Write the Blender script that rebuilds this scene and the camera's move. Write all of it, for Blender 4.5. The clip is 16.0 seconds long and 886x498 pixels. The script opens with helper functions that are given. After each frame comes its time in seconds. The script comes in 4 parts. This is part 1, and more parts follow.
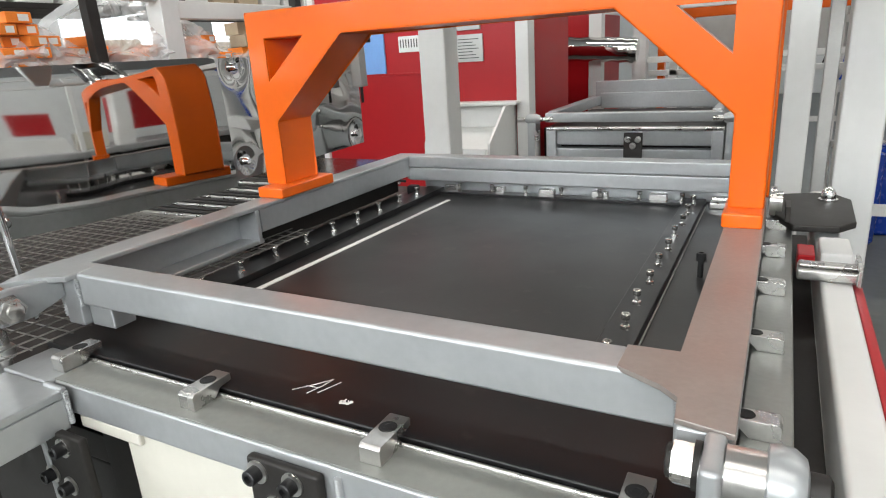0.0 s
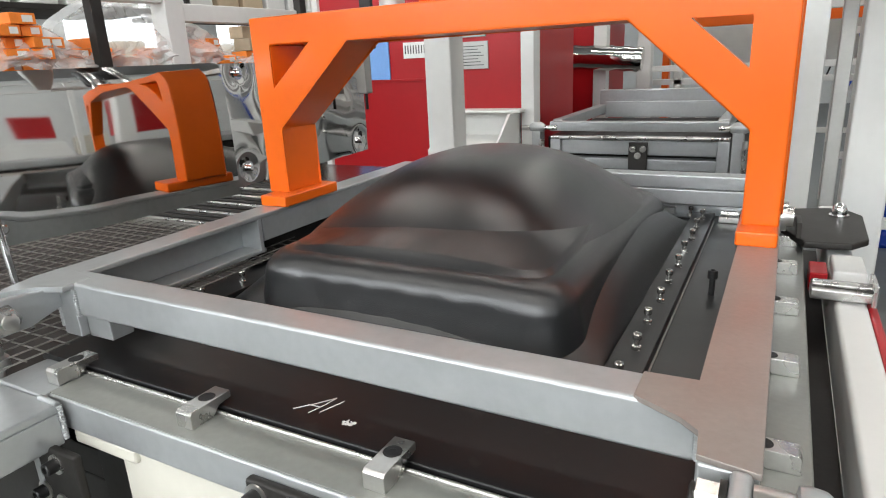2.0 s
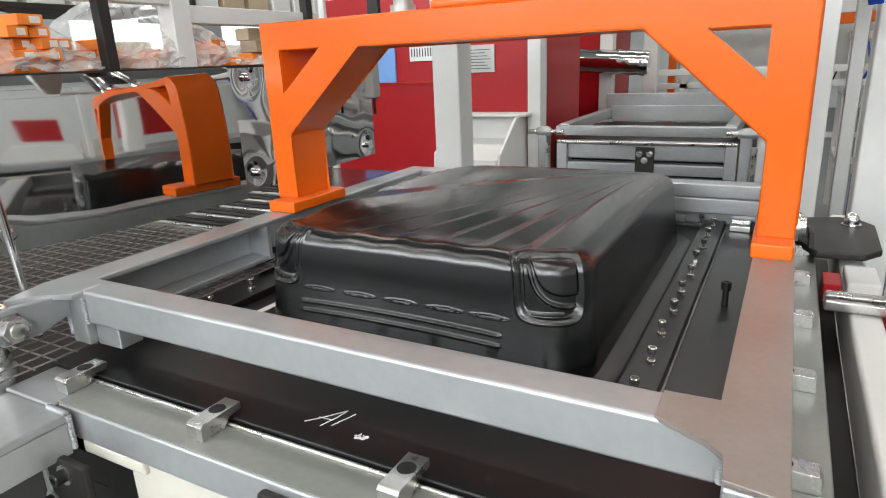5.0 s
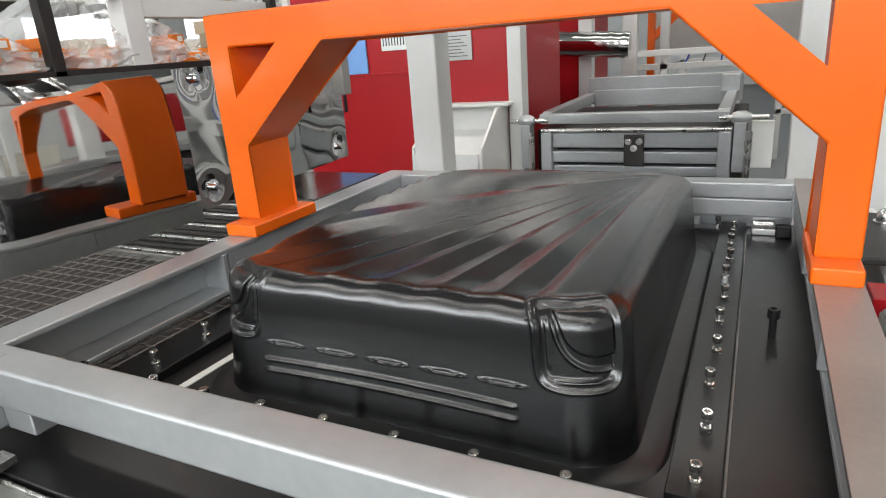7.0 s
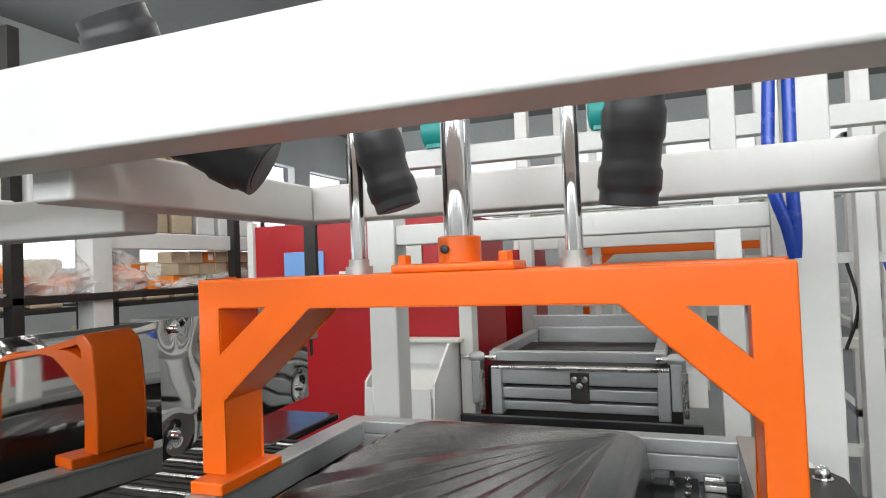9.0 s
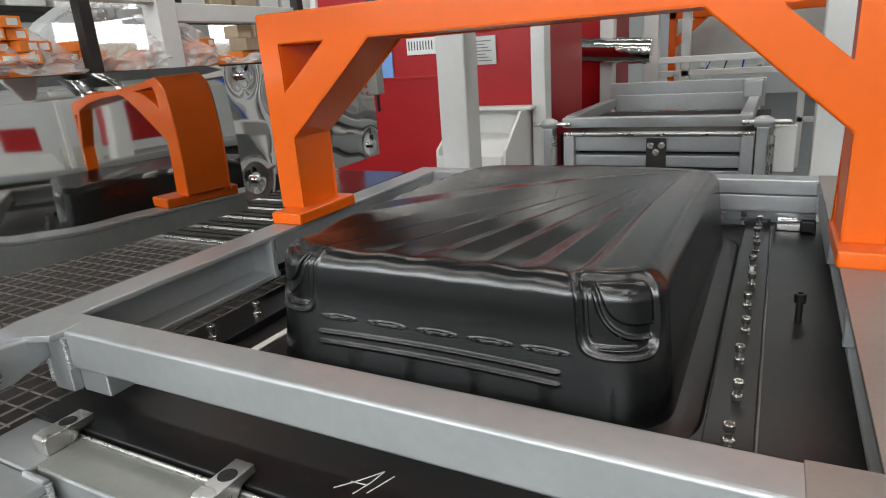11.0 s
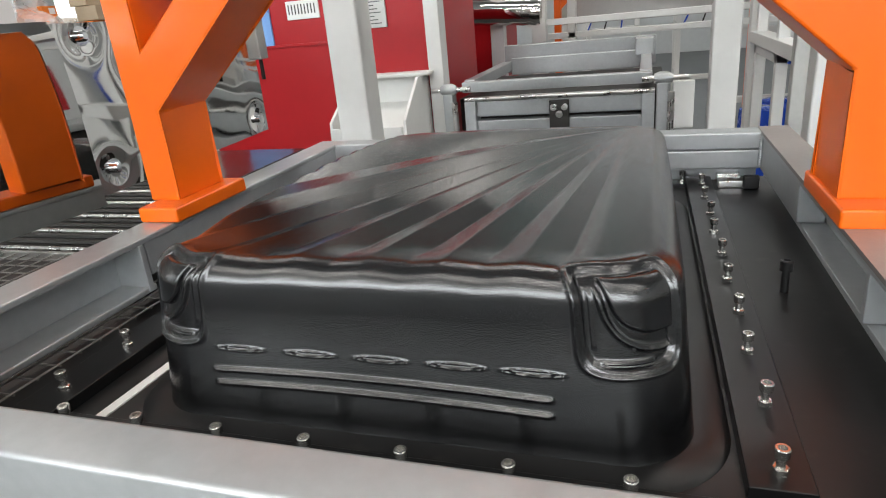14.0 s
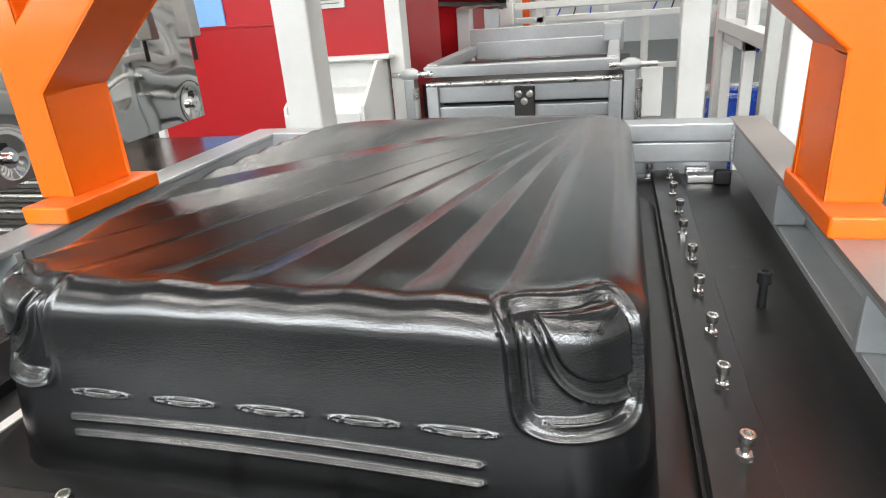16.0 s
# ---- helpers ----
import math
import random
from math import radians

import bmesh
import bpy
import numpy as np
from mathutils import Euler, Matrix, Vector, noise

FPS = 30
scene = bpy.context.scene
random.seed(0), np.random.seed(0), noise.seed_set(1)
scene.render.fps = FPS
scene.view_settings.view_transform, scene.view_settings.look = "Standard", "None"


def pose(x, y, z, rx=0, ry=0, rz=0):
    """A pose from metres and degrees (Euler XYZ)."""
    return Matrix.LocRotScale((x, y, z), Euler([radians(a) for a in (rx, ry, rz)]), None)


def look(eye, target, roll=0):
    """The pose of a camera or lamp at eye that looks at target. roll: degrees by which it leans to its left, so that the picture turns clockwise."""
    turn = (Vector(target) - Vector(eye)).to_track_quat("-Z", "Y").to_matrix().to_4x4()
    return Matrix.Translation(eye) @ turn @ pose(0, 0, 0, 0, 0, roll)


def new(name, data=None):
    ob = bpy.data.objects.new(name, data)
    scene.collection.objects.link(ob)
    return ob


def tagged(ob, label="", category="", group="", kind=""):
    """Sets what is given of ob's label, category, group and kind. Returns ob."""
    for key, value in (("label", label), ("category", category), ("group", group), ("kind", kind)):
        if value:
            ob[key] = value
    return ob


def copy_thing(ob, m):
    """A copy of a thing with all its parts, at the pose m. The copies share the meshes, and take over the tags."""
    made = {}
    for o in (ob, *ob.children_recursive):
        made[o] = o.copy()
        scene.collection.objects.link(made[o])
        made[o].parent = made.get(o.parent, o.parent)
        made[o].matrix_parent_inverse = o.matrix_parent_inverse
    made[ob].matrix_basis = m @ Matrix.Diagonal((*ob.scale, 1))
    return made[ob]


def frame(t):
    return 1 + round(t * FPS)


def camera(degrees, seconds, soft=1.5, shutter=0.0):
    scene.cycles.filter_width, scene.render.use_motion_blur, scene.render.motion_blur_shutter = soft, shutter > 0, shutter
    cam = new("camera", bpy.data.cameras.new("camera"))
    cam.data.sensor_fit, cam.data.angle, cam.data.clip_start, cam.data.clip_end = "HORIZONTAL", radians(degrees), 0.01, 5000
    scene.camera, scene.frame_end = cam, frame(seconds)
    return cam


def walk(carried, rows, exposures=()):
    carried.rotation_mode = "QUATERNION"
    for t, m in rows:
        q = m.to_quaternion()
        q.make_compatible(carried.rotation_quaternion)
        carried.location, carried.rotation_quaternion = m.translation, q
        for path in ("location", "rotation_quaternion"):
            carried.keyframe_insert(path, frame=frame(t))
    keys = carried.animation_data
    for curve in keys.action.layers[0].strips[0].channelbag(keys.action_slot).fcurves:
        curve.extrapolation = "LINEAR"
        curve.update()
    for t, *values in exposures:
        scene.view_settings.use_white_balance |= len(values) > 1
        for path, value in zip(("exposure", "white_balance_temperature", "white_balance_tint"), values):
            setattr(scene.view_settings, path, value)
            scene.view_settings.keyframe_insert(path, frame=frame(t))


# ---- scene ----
cam = camera(70.9, 16.0, soft=1.1)
PATH = [
    (0, (-0.003, 0.029, 1.316), (-0.926, 1.699, 0.716), -3.7),
    (0.5, (-0.007, 0.027, 1.324), (-0.916, 1.711, 0.741), -2.9),
    (1, (-0.011, 0.028, 1.323), (-0.918, 1.713, 0.742), -2.8),
    (1.5, (-0.013, 0.032, 1.322), (-0.935, 1.708, 0.736), -2.8),
    (2, (-0.019, 0.044, 1.322), (-0.945, 1.718, 0.737), -2.9),
    (2.5, (-0.022, 0.045, 1.322), (-0.94, 1.725, 0.743), -3.0),
    (3, (-0.023, 0.044, 1.321), (-0.951, 1.716, 0.736), -3.2),
    (5.3, (-0.035, 0.049, 1.331), (-0.969, 1.721, 0.755), -2.5),
    (5.5, (-0.037, 0.054, 1.328), (-0.984, 1.722, 0.762), -3.1),
    (6, (-0.057, 0.071, 1.339), (-0.962, 1.758, 0.759), -3.6),
    (6.5, (-0.09, 0.106, 1.342), (-1.01, 1.771, 0.727), -4.8),
    (7, (-0.117, 0.178, 1.339), (-0.988, 1.867, 0.716), -4.4),
    (7.5, (-0.158, 0.196, 1.355), (-0.906, 1.958, 0.778), -3.8),
    (8, (-0.161, 0.162, 1.408), (-0.863, 2.012, 1.114), -2.5),
    (8.2, (-0.146, 0.132, 1.403), (-0.834, 2.007, 1.294), -2.1),
    (8.7, (-0.135, 0.110, 1.412), (-0.830, 1.990, 1.480), -2.0),
    (9.5, (-0.122, 0.108, 1.402), (-0.870, 1.955, 1.360), -2.2),
    (10.3, (-0.116, 0.123, 1.37), (-0.921, 1.915, 0.995), -2.6),
    (10.5, (-0.12, 0.125, 1.352), (-0.954, 1.879, 0.874), -3.2),
    (11, (-0.124, 0.12, 1.328), (-1.04, 1.794, 0.73), -4.1),
    (11.5, (-0.127, 0.104, 1.327), (-1.169, 1.708, 0.743), -4.3),
    (12, (-0.129, 0.104, 1.331), (-1.238, 1.674, 0.778), -4.6),
    (12.5, (-0.136, 0.108, 1.334), (-1.234, 1.696, 0.809), -4.7),
    (13, (-0.153, 0.144, 1.322), (-1.095, 1.801, 0.718), -5.3),
    (13.5, (-0.187, 0.192, 1.316), (-0.99, 1.902, 0.661), -6.5),
    (14, (-0.224, 0.246, 1.298), (-0.831, 2.017, 0.594), -5.5),
    (14.5, (-0.239, 0.298, 1.284), (-0.813, 2.056, 0.523), -5.2),
    (15, (-0.235, 0.332, 1.277), (-0.755, 2.094, 0.487), -4.4),
    (15.5, (-0.226, 0.346, 1.277), (-0.75, 2.109, 0.491), -5.0),
    (16, (-0.217, 0.346, 1.281), (-0.734, 2.126, 0.53), -4.6),
]
walk(cam, [(t, look(eye, target, roll)) for t, eye, target, roll in PATH],
     exposures=[(0, 0.0), (8.2, 0.0), (9.2, -0.3), (10.3, -1.1), (10.6, -0.9), (11.0, -0.35), (11.5, -0.1), (13.0, 0.0), (14.0, 0.1), (14.6, 0.05), (15.2, 0.3), (16, 0.65)])

# ---- world and light ----
world = bpy.data.worlds.new("hall_air")
scene.world = world
world.use_nodes = True
world.node_tree.nodes["Background"].inputs[0].default_value = (0.88, 0.93, 1.0, 1)
world.node_tree.nodes["Background"].inputs[1].default_value = 0.22


def hall_lamp(x, y, z, sx, sy, power, colour=(1.0, 0.96, 0.90)):
    lamp = bpy.data.lights.new("hall_lamp", "AREA")
    lamp.shape, lamp.size, lamp.size_y, lamp.energy, lamp.color = "RECTANGLE", sx, sy, power, colour
    ob = new("hall_lamp", lamp)
    ob.location = (x, y, z)
    return ob


for lx in (-3.6, -0.4, 2.8):
    for ly in (-4.0, -1.2, 2.4, 5.8):
        hall_lamp(lx, ly, 4.7, 2.4, 0.40, 44)


# ---- materials ----
def mat(name, colour, rough=0.5, metal=0.0, vary=0.15, scale=8.0, bump=0.0, bump_scale=200.0, fleck=0.0, coat=0.0, spec=0.5, stretch=(1, 1, 1), per_piece=0.0, rough_vary=0.05, grain=False):
    m = bpy.data.materials.new(name)
    m.use_nodes = True
    t = m.node_tree
    n, ln = t.nodes, t.links
    b = n["Principled BSDF"]
    b.inputs["Metallic"].default_value = metal
    b.inputs["Specular IOR Level"].default_value = spec
    b.inputs["Coat Weight"].default_value = coat
    b.inputs["Coat Roughness"].default_value = 0.15
    tc = n.new("ShaderNodeTexCoord")
    mp = n.new("ShaderNodeMapping")
    mp.inputs["Scale"].default_value = stretch
    ln.new(tc.outputs["Object"], mp.inputs["Vector"])
    big = n.new("ShaderNodeTexNoise")
    big.inputs["Scale"].default_value = scale
    big.inputs["Detail"].default_value = 6
    ln.new(mp.outputs[0], big.inputs["Vector"])
    fine = n.new("ShaderNodeTexNoise")
    fine.inputs["Scale"].default_value = scale * 14
    fine.inputs["Detail"].default_value = 3
    ln.new(mp.outputs[0], fine.inputs["Vector"])
    mix = n.new("ShaderNodeMix")
    mix.data_type = "FLOAT"
    mix.inputs[0].default_value = 0.3
    ln.new(big.outputs[0], mix.inputs[2])
    ln.new(fine.outputs[0], mix.inputs[3])
    lo, hi = 1 - vary, 1 + vary
    ramp = n.new("ShaderNodeMapRange")
    ramp.inputs[1].default_value, ramp.inputs[2].default_value = 0.3, 0.7
    ramp.inputs[3].default_value, ramp.inputs[4].default_value = lo, hi
    ln.new(mix.outputs[0], ramp.inputs[0])
    value = ramp.outputs[0]
    if per_piece:
        info = n.new("ShaderNodeObjectInfo")
        pr = n.new("ShaderNodeMapRange")
        pr.inputs[3].default_value, pr.inputs[4].default_value = 1 - per_piece, 1 + per_piece
        ln.new(info.outputs["Random"], pr.inputs[0])
        mul = n.new("ShaderNodeMath")
        mul.operation = "MULTIPLY"
        ln.new(value, mul.inputs[0])
        ln.new(pr.outputs[0], mul.inputs[1])
        value = mul.outputs[0]
    col = n.new("ShaderNodeVectorMath")
    col.operation = "SCALE"
    col.inputs[0].default_value = colour
    ln.new(value, col.inputs["Scale"])
    out = col.outputs[0]
    if fleck:
        fl = n.new("ShaderNodeTexNoise")
        fl.inputs["Scale"].default_value = scale * 5
        fl.inputs["Detail"].default_value = 8
        ln.new(tc.outputs["Object"], fl.inputs["Vector"])
        fr = n.new("ShaderNodeMapRange")
        fr.inputs[1].default_value, fr.inputs[2].default_value = 0.62, 0.72
        fr.inputs[3].default_value, fr.inputs[4].default_value = 0.0, fleck
        ln.new(fl.outputs[0], fr.inputs[0])
        fm = n.new("ShaderNodeMix")
        fm.data_type = "RGBA"
        ln.new(fr.outputs[0], fm.inputs[0])
        ln.new(out, fm.inputs[6])
        fm.inputs[7].default_value = (0.28, 0.25, 0.22, 1)
        out = fm.outputs[2]
    ln.new(out, b.inputs["Base Color"])
    rr = n.new("ShaderNodeMapRange")
    rr.inputs[1].default_value, rr.inputs[2].default_value = 0.3, 0.7
    rr.inputs[3].default_value, rr.inputs[4].default_value = max(rough - rough_vary, 0.02), min(rough + rough_vary, 1)
    ln.new(big.outputs[0], rr.inputs[0])
    ln.new(rr.outputs[0], b.inputs["Roughness"])
    if bump:
        bt = n.new("ShaderNodeTexVoronoi" if grain else "ShaderNodeTexNoise")
        bt.inputs["Scale"].default_value = bump_scale
        if grain:
            bt.inputs["Randomness"].default_value = 0.9
        else:
            bt.inputs["Detail"].default_value = 2
        ln.new(mp.outputs[0], bt.inputs["Vector"])
        bp = n.new("ShaderNodeBump")
        bp.inputs["Strength"].default_value = bump
        bp.inputs["Distance"].default_value = 0.001
        ln.new(bt.outputs[0], bp.inputs["Height"])
        ln.new(bp.outputs[0], b.inputs["Normal"])
    return m


def glow(name, colour, strength):
    m = bpy.data.materials.new(name)
    m.use_nodes = True
    b = m.node_tree.nodes["Principled BSDF"]
    b.inputs["Base Color"].default_value = (*colour, 1)
    b.inputs["Emission Color"].default_value = (*colour, 1)
    b.inputs["Emission Strength"].default_value = strength
    return m


SILVER = mat("silver_paint", (0.40, 0.415, 0.42), 0.34, 0.55, 0.12, 6, 0.05, 320)
SILVER_BARE = mat("ground_steel", (0.29, 0.255, 0.235), 0.42, 0.5, 0.12, 14, 0.10, 260, stretch=(1, 1, 1))
STEEL = mat("machined_steel", (0.55, 0.54, 0.52), 0.28, 0.95, 0.10, 20, 0.05, 300)
CHROME = mat("chrome", (0.78, 0.78, 0.78), 0.10, 1.0, 0.04, 10, rough_vary=0.04)
ZINC = mat("zinc_bolt", (0.66, 0.65, 0.62), 0.24, 0.95, 0.1, 60, per_piece=0.12)
BLACK_BOLT = mat("black_oxide", (0.02, 0.02, 0.021), 0.4, 0.4, 0.3, 40)
ORANGE = mat("orange_paint", (0.76, 0.122, 0.004), 0.30, 0.0, 0.05, 5, 0.06, 120, coat=0.08, rough_vary=0.03, spec=0.38)
WHITE = mat("white_paint", (0.62, 0.62, 0.60), 0.42, 0.0, 0.05, 3, 0.05, 150)
CREAM = mat("cream_paint", (0.58, 0.56, 0.49), 0.45, 0.0, 0.06, 4, 0.05, 150)
RED = mat("red_paint", (0.36, 0.006, 0.010), 0.36, 0.0, 0.06, 3, 0.04, 120, rough_vary=0.02, spec=0.35)
BLUE = mat("blue_plate", (0.16, 0.33, 0.66), 0.4, 0.0, 0.08, 8)
BLUE_HOSE = mat("blue_hose", (0.012, 0.06, 0.42), 0.25, 0.0, 0.1, 30)
SHEET = mat("black_plastic_sheet", (0.008, 0.008, 0.0085), 0.37, 0.0, 0.25, 6, 0.04, 60, rough_vary=0.05, spec=0.42, fleck=0.05)
SKIN = mat("hot_plastic_skin", (0.009, 0.0095, 0.0105), 0.30, 0.0, 0.2, 5, 0.16, 900, grain=True, rough_vary=0.005, spec=0.75)
CASE = mat("grained_black_plastic", (0.006, 0.0063, 0.007), 0.165, 0.0, 0.15, 8, 0.11, 900, grain=True, rough_vary=0.01, spec=0.85)
BAR = mat("black_clamp_bar", (0.009, 0.009, 0.0095), 0.34, 0.0, 0.2, 12, 0.05, 150, spec=0.35)
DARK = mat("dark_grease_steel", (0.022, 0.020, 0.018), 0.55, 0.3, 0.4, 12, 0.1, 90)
BLACK_GLOSS = mat("dark_oily_plate", (0.02, 0.018, 0.016), 0.14, 0.3, 0.3, 9, 0.15, 30)
RUST = mat("brown_pan", (0.014, 0.009, 0.007), 0.6, 0.0, 0.4, 9, 0.1, 70)
WIRE = mat("mesh_wire", (0.24, 0.23, 0.215), 0.40, 0.7, 0.35, 20)
MIRROR = mat("polished_stainless", (0.60, 0.595, 0.58), 0.03, 1.0, 0.06, 4, rough_vary=0.02)
CHALK = mat("chalk", (0.62, 0.62, 0.60), 0.9, 0.0, 0.3, 120)
RUBBER = mat("grey_rubber_hose", (0.035, 0.036, 0.040), 0.42, 0.0, 0.2, 15)
GASKET = mat("sealing_strip", (0.30, 0.295, 0.285), 0.5, 0.0, 0.2, 30)
CARTON = mat("orange_carton", (0.78, 0.21, 0.02), 0.55, 0.0, 0.12, 14, per_piece=0.2)
CARTON_TAN = mat("tan_carton", (0.48, 0.38, 0.26), 0.7, 0.0, 0.12, 14, per_piece=0.2)
LABEL = mat("paper_label", (0.72, 0.72, 0.70), 0.6, 0.0, 0.06, 20)
INK = mat("ink", (0.05, 0.05, 0.05), 0.6)
PLATE_GREEN = mat("worn_zinc_plate", (0.27, 0.275, 0.255), 0.40, 0.55, 0.14, 9, 0.06, 200)
GREY_PLATE = mat("grey_plate", (0.40, 0.40, 0.38), 0.4, 0.5, 0.08, 10)
TEAL = mat("teal_motor", (0.01, 0.26, 0.24), 0.4, 0.0, 0.1, 10)
FLOOR = mat("painted_concrete", (0.16, 0.17, 0.165), 0.4, 0.0, 0.25, 1.2, 0.1, 40, fleck=0.3)
WALL = mat("hall_wall", (0.60, 0.61, 0.60), 0.7, 0.0, 0.08, 0.8)
ROOF = mat("hall_roof", (0.27, 0.27, 0.27), 0.7, 0.0, 0.1, 0.8)
PANE_BRIGHT = glow("open_sky", (0.93, 0.97, 1.0), 11.5)
PANE_FAR = glow("far_daylight", (0.9, 0.96, 1.0), 0.9)
PANE_SKY = glow("daylight", (0.9, 0.96, 1.0), 2.0)
FILM = bpy.data.materials.new("clear_film")
FILM.use_nodes = True
_b = FILM.node_tree.nodes["Principled BSDF"]
_b.inputs["Base Color"].default_value = (0.9, 0.92, 0.92, 1)
_b.inputs["Roughness"].default_value = 0.12
_b.inputs["Alpha"].default_value = 0.36


# ---- builders ----
def part(name, bm, material, parent=None, label="", smooth=False, sharp=40):
    me = bpy.data.meshes.new(name)
    bmesh.ops.recalc_face_normals(bm, faces=bm.faces)
    bm.to_mesh(me)
    bm.free()
    me.materials.append(material)
    if smooth:
        me.shade_smooth()
        me.set_sharp_from_angle(angle=radians(sharp))
    ob = new(name, me)
    if parent is not None:
        ob.parent = parent
        if parent.type == "EMPTY":
            ob.matrix_parent_inverse = Matrix.Translation(-parent.location)
    if label:
        ob["label"] = label
    return ob


def weigh_normals(ob):
    """Let large faces set the shading, so that bevelled flats stay flat."""
    me = ob.data
    acc = np.zeros((len(me.vertices), 3))
    for p in me.polygons:
        acc[list(p.vertices)] += np.array(p.normal) * p.area
    acc /= np.maximum(np.linalg.norm(acc, axis=1, keepdims=True), 1e-12)
    me.normals_split_custom_set_from_vertices(acc.tolist())
    return ob


def thing(name, at, label, category, group="", kind=""):
    ob = new(name)
    ob.location = at
    ob.empty_display_size = 0.05
    return tagged(ob, label, category, group, kind)


def add_box(bm, x0, x1, y0, y1, z0, z1, bev=0.0, m=None):
    vs = [bm.verts.new(Vector((x, y, z))) for x in (x0, x1) for y in (y0, y1) for z in (z0, z1)]
    fs = [bm.faces.new([vs[i] for i in f]) for f in ((0, 1, 3, 2), (4, 6, 7, 5), (0, 4, 5, 1), (2, 3, 7, 6), (0, 2, 6, 4), (1, 5, 7, 3))]
    if m is not None:
        bmesh.ops.transform(bm, matrix=m, verts=vs)
    if bev:
        es = list({e for f in fs for e in f.edges})
        bmesh.ops.bevel(bm, geom=es, offset=bev, segments=2, profile=0.5, affect="EDGES")
    return bm


def box(name, parent, material, x0, x1, y0, y1, z0, z1, bev=0.002, label="", m=None):
    ob = part(name, add_box(bmesh.new(), x0, x1, y0, y1, z0, z1, bev, m), material, parent, label, smooth=bev > 0)
    return weigh_normals(ob) if bev else ob


def add_cyl(bm, p0, p1, r0, r1=None, n=20):
    p0, p1 = Vector(p0), Vector(p1)
    r1 = r0 if r1 is None else r1
    q = (p1 - p0).to_track_quat("Z", "Y").to_matrix()
    a = [bm.verts.new(p0 + q @ Vector((r0 * math.cos(k * math.tau / n), r0 * math.sin(k * math.tau / n), 0))) for k in range(n)]
    b = [bm.verts.new(p1 + q @ Vector((r1 * math.cos(k * math.tau / n), r1 * math.sin(k * math.tau / n), 0))) for k in range(n)]
    for k in range(n):
        bm.faces.new((a[k], a[(k + 1) % n], b[(k + 1) % n], b[k]))
    bm.faces.new(a[::-1])
    bm.faces.new(b)
    return bm


def cyl(name, parent, material, p0, p1, r0, r1=None, n=20, label=""):
    return part(name, add_cyl(bmesh.new(), p0, p1, r0, r1, n), material, parent, label, smooth=True)


def add_lathe(bm, base, axis, profile, n=20):
    """Rings of (distance along the axis, radius) joined."""
    base, axis = Vector(base), Vector(axis).normalized()
    q = axis.to_track_quat("Z", "Y").to_matrix()
    rings = [[bm.verts.new(base + axis * d + q @ Vector((r * math.cos(k * math.tau / n), r * math.sin(k * math.tau / n), 0))) for k in range(n)] for d, r in profile]
    for a, b in zip(rings, rings[1:]):
        for k in range(n):
            bm.faces.new((a[k], a[(k + 1) % n], b[(k + 1) % n], b[k]))
    bm.faces.new(rings[0][::-1])
    bm.faces.new(rings[-1])
    return bm


def lathe(name, parent, material, base, axis, profile, n=20, label=""):
    return part(name, add_lathe(bmesh.new(), base, axis, profile, n), material, parent, label, smooth=True, sharp=35)


def add_prism(bm, outline, axis, lo, hi):
    """A flat outline (two coordinates) pushed along an axis."""
    def at(u, v, w):
        return {"x": (w, u, v), "y": (u, w, v), "z": (u, v, w)}[axis]
    a = [bm.verts.new(at(u, v, lo)) for u, v in outline]
    b = [bm.verts.new(at(u, v, hi)) for u, v in outline]
    n = len(outline)
    for k in range(n):
        bm.faces.new((a[k], a[(k + 1) % n], b[(k + 1) % n], b[k]))
    bm.faces.new(a[::-1])
    bm.faces.new(b)
    return bm


def prism(name, parent, material, outline, axis, lo, hi, bev=0.0, label=""):
    bm = add_prism(bmesh.new(), outline, axis, lo, hi)
    if bev:
        bmesh.ops.bevel(bm, geom=list(bm.edges), offset=bev, segments=2, profile=0.5, affect="EDGES")
    ob = part(name, bm, material, parent, label, smooth=bev > 0)
    return weigh_normals(ob) if bev else ob


def add_tube(bm, pts, radius, n=8, wobble=None):
    """A round tube along points; radius may vary through wobble(k)."""
    pts = [Vector(p) for p in pts]
    rings = []
    for k, p in enumerate(pts):
        d = (pts[min(k + 1, len(pts) - 1)] - pts[max(k - 1, 0)]).normalized()
        q = d.to_track_quat("Z", "Y").to_matrix()
        r = radius * (wobble(k) if wobble else 1)
        rings.append([bm.verts.new(p + q @ Vector((r * math.cos(j * math.tau / n), r * math.sin(j * math.tau / n), 0))) for j in range(n)])
    for a, b in zip(rings, rings[1:]):
        for j in range(n):
            bm.faces.new((a[j], a[(j + 1) % n], b[(j + 1) % n], b[j]))
    bm.faces.new(rings[0][::-1])
    bm.faces.new(rings[-1])
    return bm


def grid_mesh(bm, nu, nv, f):
    vs = [[bm.verts.new(f(i / nu, j / nv)) for j in range(nv + 1)] for i in range(nu + 1)]
    for i in range(nu):
        for j in range(nv):
            bm.faces.new((vs[i][j], vs[i + 1][j], vs[i + 1][j + 1], vs[i][j + 1]))
    return bm


def smooth_step(a, b, x):
    t = min(max((x - a) / (b - a), 0.0), 1.0)
    return t * t * (3 - 2 * t)


